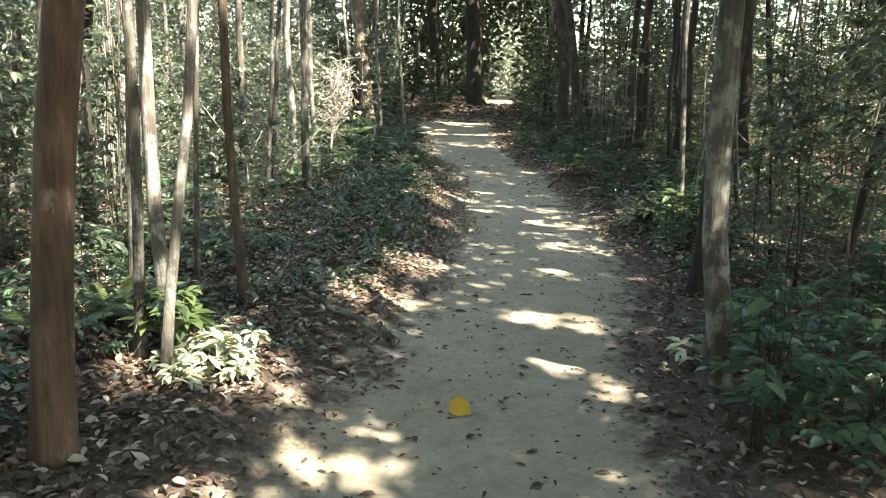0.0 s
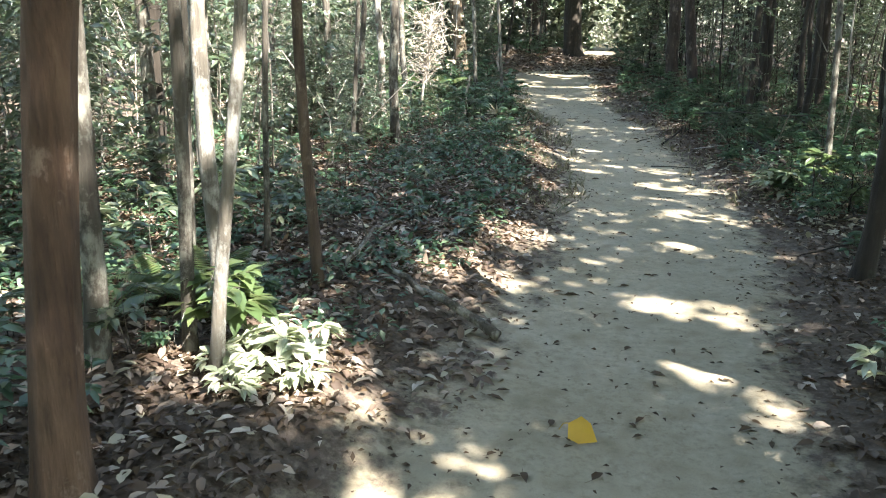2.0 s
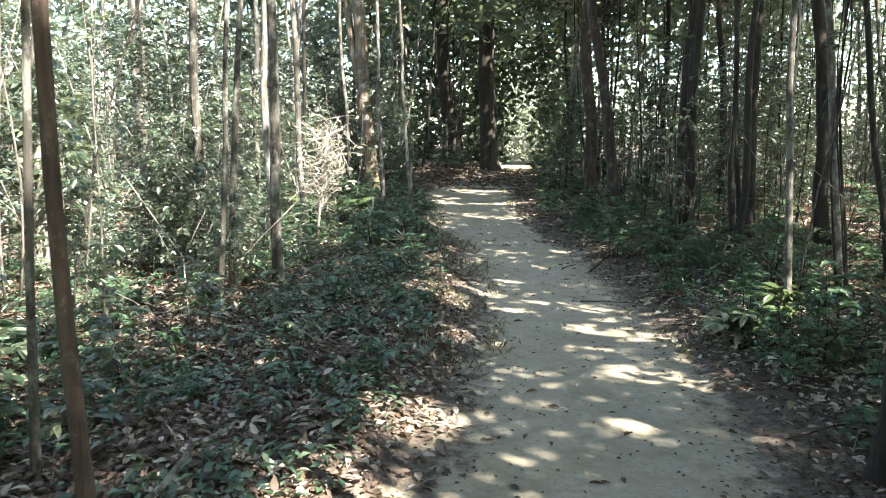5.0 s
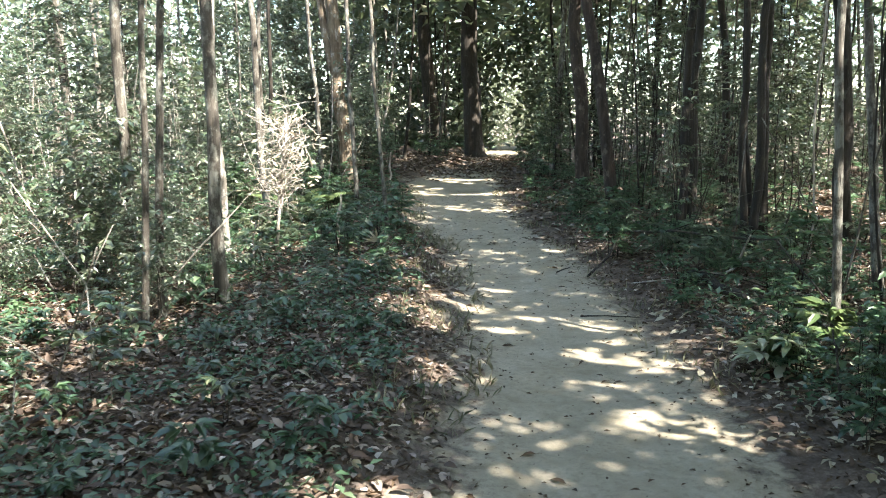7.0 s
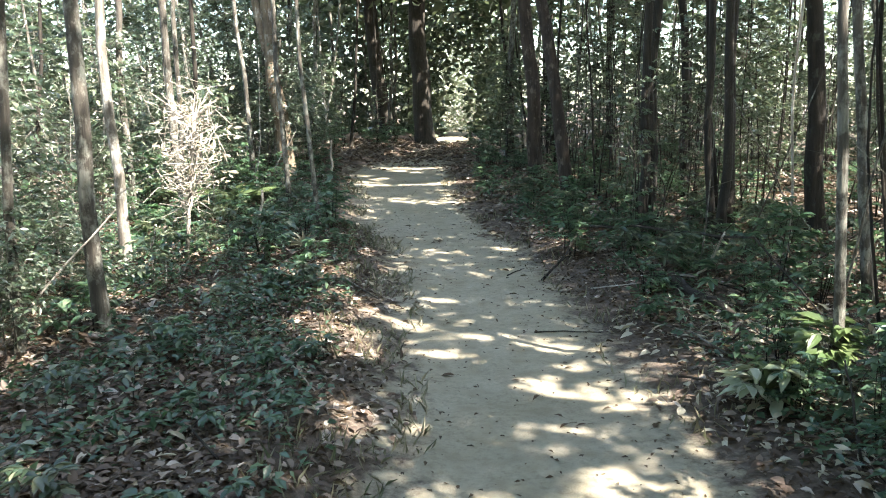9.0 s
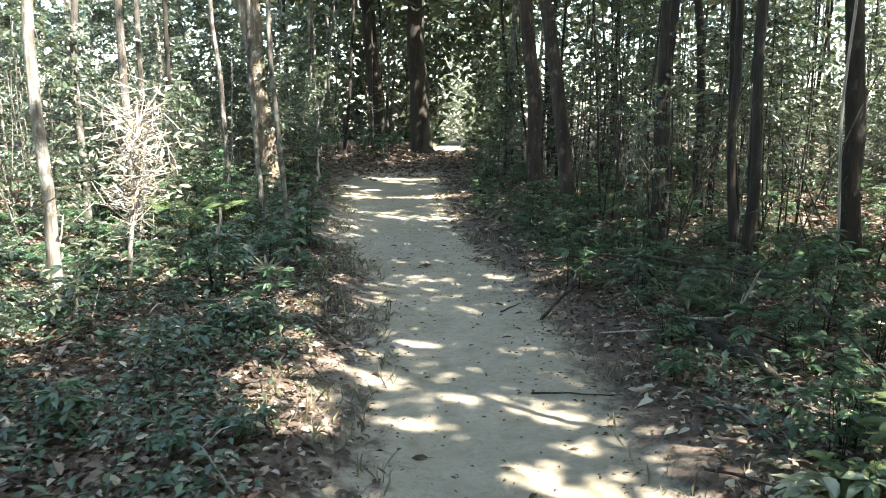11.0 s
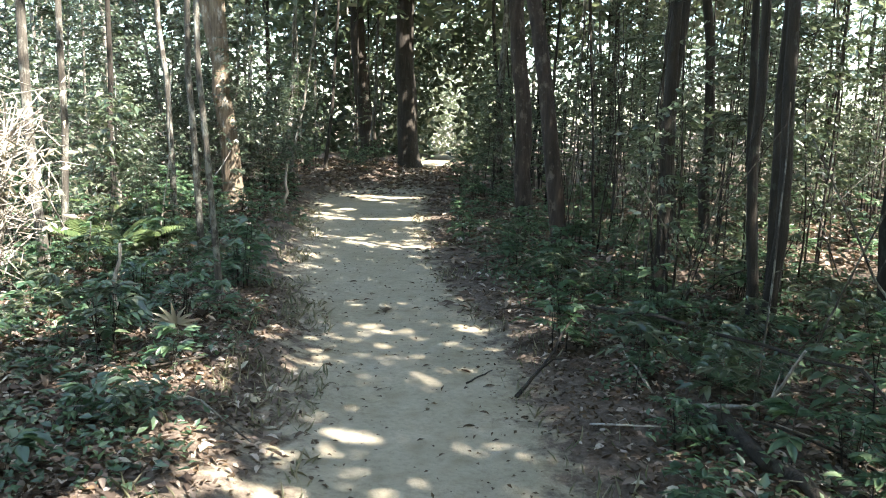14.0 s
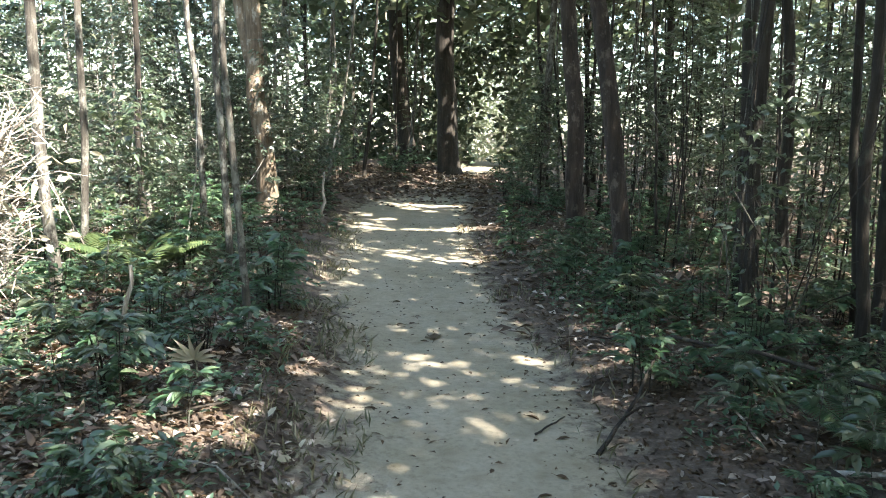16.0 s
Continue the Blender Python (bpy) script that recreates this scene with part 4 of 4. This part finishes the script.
for x, y, k in [(0.02, 14.06, 2.6), (-0.16, 14.48, 1.2), (-0.26, 14.45, 1.1), (-0.3, 12.71, 1.2), (0.06, 14.1, 2.0)]:
    drop_leaf(leaf_dark[1], x, y, 40 * k, k, "large dark crumpled dead leaf on the dirt trail")
yl = root("fallen_leaf", -0.08, 3.76, gz(-0.08, 3.76) + 0.006, "bright yellow fallen leaf on the dirt trail", "leaf")
part("blade", leaf_mesh("blade", np.array([[-0.05, 0.05, 0.05]]), np.array([[0.75, -0.55, -0.18]]), np.array([[-0.35, -0.75, 0.62]]), np.array([0.135]), np.array([0.12]), LEAF_YELLOW, 0.12, 0.12, True), yl)
part("stalk", mesh_of("stalk", *tube([(-0.05, 0.05, 0.05), (-0.07, 0.065, 0.04), (-0.085, 0.085, 0.0)], [0.002, 0.0018, 0.0014], 5), LEAF_YELLOW), yl)

# ---- branches and deadwood ----


def branch(name, label, pts, d, mat, forks=()):
    """A fallen or standing branch: a bent tapering limb with side shoots, through points above the ground."""
    o = Vector(pts[0])
    r = root(name, *o, label, "branch")
    body = [Vector(p) - o for p in pts]
    path = []
    for i in range(len(body) - 1):
        for k in range(3):
            q = body[i].lerp(body[i + 1], k / 3)
            path.append(q + Vector((rng.normal(0, d * 0.25), rng.normal(0, d * 0.25), rng.normal(0, d * 0.2))))
    path.append(body[-1])
    part("limb", mesh_of("limb", *tube(path, [d / 2 * (1 - 0.55 * i / len(path)) for i in range(len(path))], 7, 5, 0.1), mat, True), r)
    for at, to, dd in forks:
        s = path[int(at * (len(path) - 1))]
        e = s + Vector(to)
        part("shoot", mesh_of("shoot", *tube([s, s.lerp(e, 0.5) + Vector((0.01, 0, 0.03)), e], [dd / 2, dd * 0.4, dd * 0.2], 5), mat, True), r)
    return r


def over(x, y, h):
    return (x, y, gz(x, y) + h)


branch("fallen_branch", "dark fallen branch lying across the bank to the trail", [over(-0.5, 4.7, 0.03), over(-0.8, 4.88, 0.06), over(-1.15, 5.1, 0.06)], 0.055, BARK_GREY)
branch("fallen_branch", "bent dead branch leaning out of the litter", [over(-1.41, 5.0, 0.0), over(-1.36, 5.08, 0.12), over(-1.30, 5.35, 0.2), over(-1.2, 5.55, 0.22)], 0.035, BARK_GREY, [(0.6, (-0.1, 0.1, 0.12), 0.012)])
branch("fallen_branch", "dry dead branch slanting from the trail into the thicket", [over(0.96, 11.77, 0.01), over(1.15, 12.1, 0.08), over(1.42, 12.59, 0.25)], 0.028, BARK_DARK, [(0.5, (0.12, -0.1, 0.1), 0.015)])
branch("fallen_branch", "long thin grey branch lying over the undergrowth", [over(1.55, 13.2, 0.22), over(1.9, 12.3, 0.36), over(2.25, 11.32, 0.42), over(2.4, 10.6, 0.5), over(2.6, 9.8, 0.1)], 0.026, BARK_DARK, [(0.3, (0.3, -0.2, 0.1), 0.012), (0.6, (0.25, 0.1, 0.15), 0.01)])
branch("fallen_branch", "pale forked dead branch sticking out of the undergrowth", [over(1.95, 11.4, 0.05), over(2.19, 11.3, 0.08), over(2.26, 11.21, 0.15), over(2.30, 10.95, 0.48)], 0.028, DEADWOOD, [(0.55, (0.2, -0.1, 0.1), 0.014), (0.75, (0.1, 0.1, 0.18), 0.01)])
branch("fallen_branch", "rotting dark log half buried in litter", [over(1.9, 11.3, 0.03), over(2.0, 10.8, 0.05), over(2.1, 10.1, 0.03)], 0.11, BARK_DARK)
branch("twig", "thin dark twig lying on the dirt trail", [over(0.69, 10.12, 0.008), over(0.9, 10.1, 0.012), over(1.15, 10.06, 0.01)], 0.012, BARK_DARK)
branch("twig", "short dark twig lying on the dirt trail", [over(0.67, 12.04, 0.008), over(0.76, 12.15, 0.012), over(0.85, 12.29, 0.01)], 0.014, BARK_DARK)
for x, y, h, d, words in [(-3.74, 11.22, 0.55, 0.022, "thin pale cut stake standing in litter"), (-2.72, 14.42, 0.5, 0.022, "thin pale cut stake standing in litter"),
                          (-2.26, 10.96, 0.5, 0.02, "thin pale leaning stake in litter"), (-2.17, 21.4, 0.75, 0.06, "pale snapped stump beside the trail"),
                          (-1.73, 12.5, 0.62, 0.042, "pale snapped sapling stump with a frayed foot"), (-3.1, 12.6, 0.5, 0.02, "thin pale cut stake standing in litter")]:
    branch("stake", words, [over(x, y, -0.03), over(x + 0.01, y, h * 0.5), over(x + 0.05, y, h)], d, DEADWOOD, [(0.15, (0.06, -0.05, -0.02), d * 0.6), (0.15, (-0.06, -0.04, -0.02), d * 0.6)])
for k in range(46):
    side = 1 if k % 5 < 3 else -1
    y = rng.uniform(6.5, 15)
    l, rr = trail_sides(y)
    x = (rr + rng.uniform(0.1, 1.6)) if side > 0 else (l - rng.uniform(0.15, 2.0))
    a, ln = rng.uniform(0, 6.28), rng.uniform(0.25, 0.9)
    dx, dy = math.cos(a) * ln, math.sin(a) * ln
    if off_trail(x + dx, y + dy) < 0:
        dx = -dx
    branch("twig", "thin dry twig lying on the leaf litter", [over(x, y, 0.02), over(x + dx / 2, y + dy / 2, 0.05 + 0.05 * rng.random()), over(x + dx, y + dy, 0.03 + 0.1 * rng.random())],
           rng.uniform(0.008, 0.018), (BARK_GREY, DEADWOOD, BARK_DARK)[k % 3], [(0.5, (dy * 0.3, -dx * 0.3, 0.05), 0.006)])

for k in range(14):
    x, y = rng.uniform(1.75, 2.3), rng.uniform(7.2, 8.4)
    dx, dy, h = rng.uniform(-0.1, 0.5), rng.uniform(-0.4, 0.4), rng.uniform(0.1, 0.4)
    branch("twig", "dark dry twig in a heap of dead branches", [over(x, y, 0.01), over(x + dx / 2, y + dy / 2, h * 0.7), over(x + dx, y + dy, h)], rng.uniform(0.008, 0.018), BARK_DARK, [(0.5, (dy * 0.4, 0.1, 0.1), 0.006)])
# thin dead stems leaning and crossing in the wood
for k in range(80):
    left = k < 48
    x, y = (rng.uniform(-6.5, -2.2), rng.uniform(6.5, 18)) if left else (rng.uniform(2.2, 6.5), rng.uniform(9, 18))
    if off_trail(x, y) < 0.9:
        continue
    a, ln, up = rng.uniform(0, 6.28), rng.uniform(0.5, 1.6), rng.uniform(0.5, 2.6)
    ex, ey = math.cos(a) * ln, math.sin(a) * ln * 0.5
    if off_trail(x + ex, y + ey) < 0.6:
        ex, ey = -ex, -ey
    z = gz(x, y)
    branch("dead_branch", "thin leaning dead branch in the undergrowth", [(x, y, z - 0.02), (x + ex * 0.35 + rng.normal(0, 0.08), y + ey * 0.4, z + up * 0.45), (x + ex, y + ey, z + up)],
           rng.uniform(0.009, 0.022), (DEADWOOD, BARK_PALE, BARK_GREY)[k % 3] if left else (BARK_DARK, BARK_GREY)[k % 2], [(0.6, (rng.normal(0, 0.3), 0.1, rng.uniform(0.05, 0.4)), 0.007)])

# single leaves that catch the sun
def lit_leaf(x, y, h, length, mat, words, turn):
    r = root("fallen_leaf", x, y, gz(x, y) + h, words, "leaf")
    d = np.array([[math.cos(turn), math.sin(turn), 0.1]])
    part("blade", leaf_mesh("blade", -d * length / 2, d, np.array([[0.2, -0.5, 0.8]]), np.array([length]), np.array([length * 0.55]), mat, 0.2, 0.15, True), r)
    a = -d[0] * length / 2
    part("stalk", mesh_of("stalk", *tube([a, a * 1.25, a * 1.45 - np.array([0, 0, 0.02])], [0.002, 0.0018, 0.0012], 4), mat), r)


for x, y, h, ln, mat, words, a in [(2.03, 9.55, 0.03, 0.16, LEAF_PALE, "large pale orange dead leaf lying on undergrowth", 0.3), (1.95, 9.95, 0.03, 0.13, LEAF_PALE, "pale dead leaf lying on litter", 1.2),
                                   (1.9, 10.15, 0.02, 0.12, LEAF_PALE, "pale dead leaf lying on litter", 2.6), (-1.32, 13.95, 0.02, 0.15, LEAF_PALE, "large pale dead leaf on the bank", 0.5),
                                   (-0.95, 9.0, 0.02, 0.13, LEAF_PALE, "pale dead leaf on the bank", 2.0), (-1.9, 3.5, 0.02, 0.13, LEAF_DEAD, "broad brown dead leaf on the litter", 0.8)]:
    lit_leaf(x, y, h, ln, mat, words, a)

# the bleached dead shrub in the sun
bx, by = -2.3, 12.0
dead = root("dead_shrub", bx, by, gz(bx, by), "bleached leafless shrub with tangled white twigs in full sun", "shrub")
part("stem", mesh_of("stem", *tube([(0, 0, -0.03), (0.04, 0, 0.4), (0.1, 0.02, 0.9), (0.16, 0.0, 1.4)], [0.022, 0.019, 0.016, 0.008], 7), DEADWOOD, True), dead)
for k in range(150):
    a, u = rng.uniform(0, 6.28), rng.uniform(0.35, 1.0)
    s = Vector((0.16 * u, 0.01, 1.4 * u))
    ln = rng.uniform(0.08, 0.34)
    e = s + Vector((math.cos(a) * ln, math.sin(a) * ln, ln * rng.uniform(-0.6, 1.3)))
    m = s.lerp(e, 0.5) + Vector((rng.normal(0, 0.11), rng.normal(0, 0.11), rng.uniform(-0.05, 0.18)))
    part("twig", mesh_of("twig", *tube([s, m, e, e + Vector((rng.normal(0, 0.08), rng.normal(0, 0.08), rng.normal(0, 0.08)))], [0.005, 0.0045, 0.0035, 0.002], 4), DEADWOOD), dead)

nl = 150
q = np.array([0.12, 0.0, 1.15]) + rng.normal(0, 1, (nl, 3)) * np.array([0.22, 0.2, 0.3])
tagged(part("foliage", leaf_mesh("foliage", q, random_dirs(nl), random_dirs(nl), rng.uniform(0.05, 0.12, nl), rng.uniform(0.015, 0.04, nl), LEAF_PALE), dead, "pale withered leaves"), kind="stuff")

# small fan palm and a feathery frond plant
px, py = -1.26, 12.36
palm = root("palm_seedling", px, py, gz(px, py), "small pale fan-shaped palm leaf on the bank", "palm")
part("stalk", mesh_of("stalk", *tube([(0, 0, -0.02), (0, 0, 0.06), (0.0, -0.03, 0.11)], [0.004, 0.004, 0.003], 5), LEAF_PALE), palm)
for k in range(9):
    a = radians(-80 + 20 * k)
    part("leaflet", leaf_mesh("leaflet", np.array([[0, -0.03, 0.11]]), np.array([[math.sin(a), -0.5, 0.75 * math.cos(a)]]), np.array([[0.1, -0.8, 0.6]]), np.array([0.17]), np.array([0.034]), LEAF_PALE, 0.1, 0.25, True), palm)


def frond_plant(x, y, fronds, length, mat, label, turn=0.0):
    """Arching fronds with paired leaflets."""
    r = root("fern", x, y, gz(x, y), label, "fern")
    for k in range(fronds):
        a = turn + 2 * math.pi * k / fronds + rng.uniform(-0.3, 0.3)
        d = Vector((math.cos(a), math.sin(a), 0))
        pts = [d * length * t * 0.8 + Vector((0, 0, length * (0.95 * t - 0.55 * t * t))) for t in np.linspace(0, 1, 8)]
        stalk = part("frond", mesh_of("frond", *tube(pts, [0.006 * (1 - 0.8 * i / 7) for i in range(8)], 4), mat), r)
        b, al = [], []
        sd = Vector((-d.y, d.x, 0))
        for i in range(2, 30):
            t = i / 30
            j = min(6, int(t * 7))
            q = pts[j].lerp(pts[j + 1], t * 7 - j)
            for s in (-1, 1):
                b.append(q)
                al.append(sd * s + d * 0.5 - Vector((0, 0, 0.2)))
        nl = len(b)
        ls = length * 0.24 * np.repeat(np.sin(np.linspace(0.5, 3.0, nl // 2)), 2)
        tagged(part("leaflet", leaf_mesh("leaflet", np.array(b), np.array(al), np.tile([0, 0, 1.0], (nl, 1)), ls, ls * 0.24, mat, 0.1, 0.1), stalk), kind="stuff")
    return r


frond_plant(-2.75, 15.2, 9, 0.95, LEAF_LIME, "bright green fern with feathery fronds among shrubs")
frond_plant(-3.6, 17.5, 8, 0.9, LEAF_LIME, "green fern with feathery fronds among shrubs")
frond_plant(-2.0, 4.5, 7, 0.5, LEAF_LIME, "young green fern at the foot of pale stems")
frond_plant(-2.25, 4.1, 6, 0.42, LEAF_LIME, "green fern at the foot of pale stems")
frond_plant(2.3, 11.8, 7, 0.5, LEAF_COOL, "dark green fern under the thicket")

# a hanging vine in the thicket
vx, vy = 3.0, 11.4
vine = root("vine", vx, vy, gz(vx, vy), "thin pale vine hanging down in the thicket", "vine")
part("stem", mesh_of("stem", *tube([(0.03 * math.sin(h * 3), 0.02 * math.cos(h * 2), h) for h in np.linspace(-0.05, 6.2, 26)], [0.011] * 26, 5), DEADWOOD, True), vine)

# small creeping leaves and crumbled litter between the larger plants
def cover(name, label, category, n, xr, yr, clear, size, rise, mat, clumped):
    x, y = rng.uniform(*xr, n), rng.uniform(*yr, n)
    ok = off_trail(x, y) > clear + 0.3 * rng.random(n)
    if clumped:
        ok &= np.sin(x * 2.3 + 1.7 * np.sin(y * 1.9)) * np.sin(y * 2.9 + 1.3 * np.sin(x * 2.1)) + 0.35 * rng.normal(size=n) > 0.05
    x, y = x[ok], y[ok]
    n = len(x)
    p = np.stack([x, y, ground_z(x, y) + 0.012 + rise * rng.random(n) ** 1.5], 1)
    sz = rng.uniform(0.6, 1.4, n) * size
    ob = new(name, leaf_mesh(name, p, random_dirs(n, 0.35), random_dirs(n) * 0.5 + np.array([0, 0, 1.0]), sz, sz * rng.uniform(0.4, 0.65, n), mat, 0.15, 0.15))
    tagged(ob, label, category, kind="stuff")


cover("ground_cover", "small creeping green leaves over the litter of the bank", "ground cover", 60000, (-5.0, 0.0), (4.2, 18), 0.2, 0.055, 0.12, LEAF_COOL, True)
cover("ground_cover", "small creeping green leaves under the thicket", "ground cover", 36000, (0.4, 5.0), (7.5, 20), 0.3, 0.055, 0.12, LEAF_COOL, True)
cover("leaf_crumbs", "crumbled dark brown leaf litter", "leaf litter", 40000, (-4.5, 0.4), (1.5, 15), 0.0, 0.034, 0.02, LEAF_DARK, False)
cover("leaf_crumbs", "crumbled dark brown leaf litter", "leaf litter", 26000, (0.4, 4.5), (1.5, 15), 0.0, 0.034, 0.02, LEAF_DARK, False)

# grass at the worn edges
def grass(label, n, xr, yr, band):
    x, y = rng.uniform(*xr, n), rng.uniform(*yr, n)
    d = off_trail(x, y)
    ok = (d > band[0]) & (d < band[1]) & (np.sin(x * 5 + 1) * np.sin(y * 3.1) > 0.0)
    x, y = x[ok], y[ok]
    n = len(x)
    p = np.stack([x, y, ground_z(x, y) - 0.003], 1)
    al = random_dirs(n) * 0.55 + np.array([0, 0, 0.7])
    s = rng.uniform(0.04, 0.12, n)
    ob = new("grass", leaf_mesh("grass", p, al, random_dirs(n, 0.3), s, s * 0.035 + 0.0015, LEAF_GRASS, 0.1, 0.3))
    tagged(ob, label, "grass", kind="stuff")


LEAF_GRASS = leaf_material("grass_blade", [(0.0, (0.09, 0.11, 0.05)), (0.5, (0.22, 0.2, 0.12)), (1.0, (0.42, 0.36, 0.25))], 0.6, 0.25)
grass("sparse dry grass along the worn edge of the trail", 15000, (-2.6, 0.2), (7.5, 22), (-0.22, 0.5))
grass("sparse grass along the shaded edge of the trail", 3500, (0.2, 2), (8, 22), (-0.12, 0.35))

retire(*bushy_sun, *bushy_dark, *sap_sun, *sap_dark, *stems, *pale_stems, *low_cool, *herbs, *shrubs, *leaf_dark)
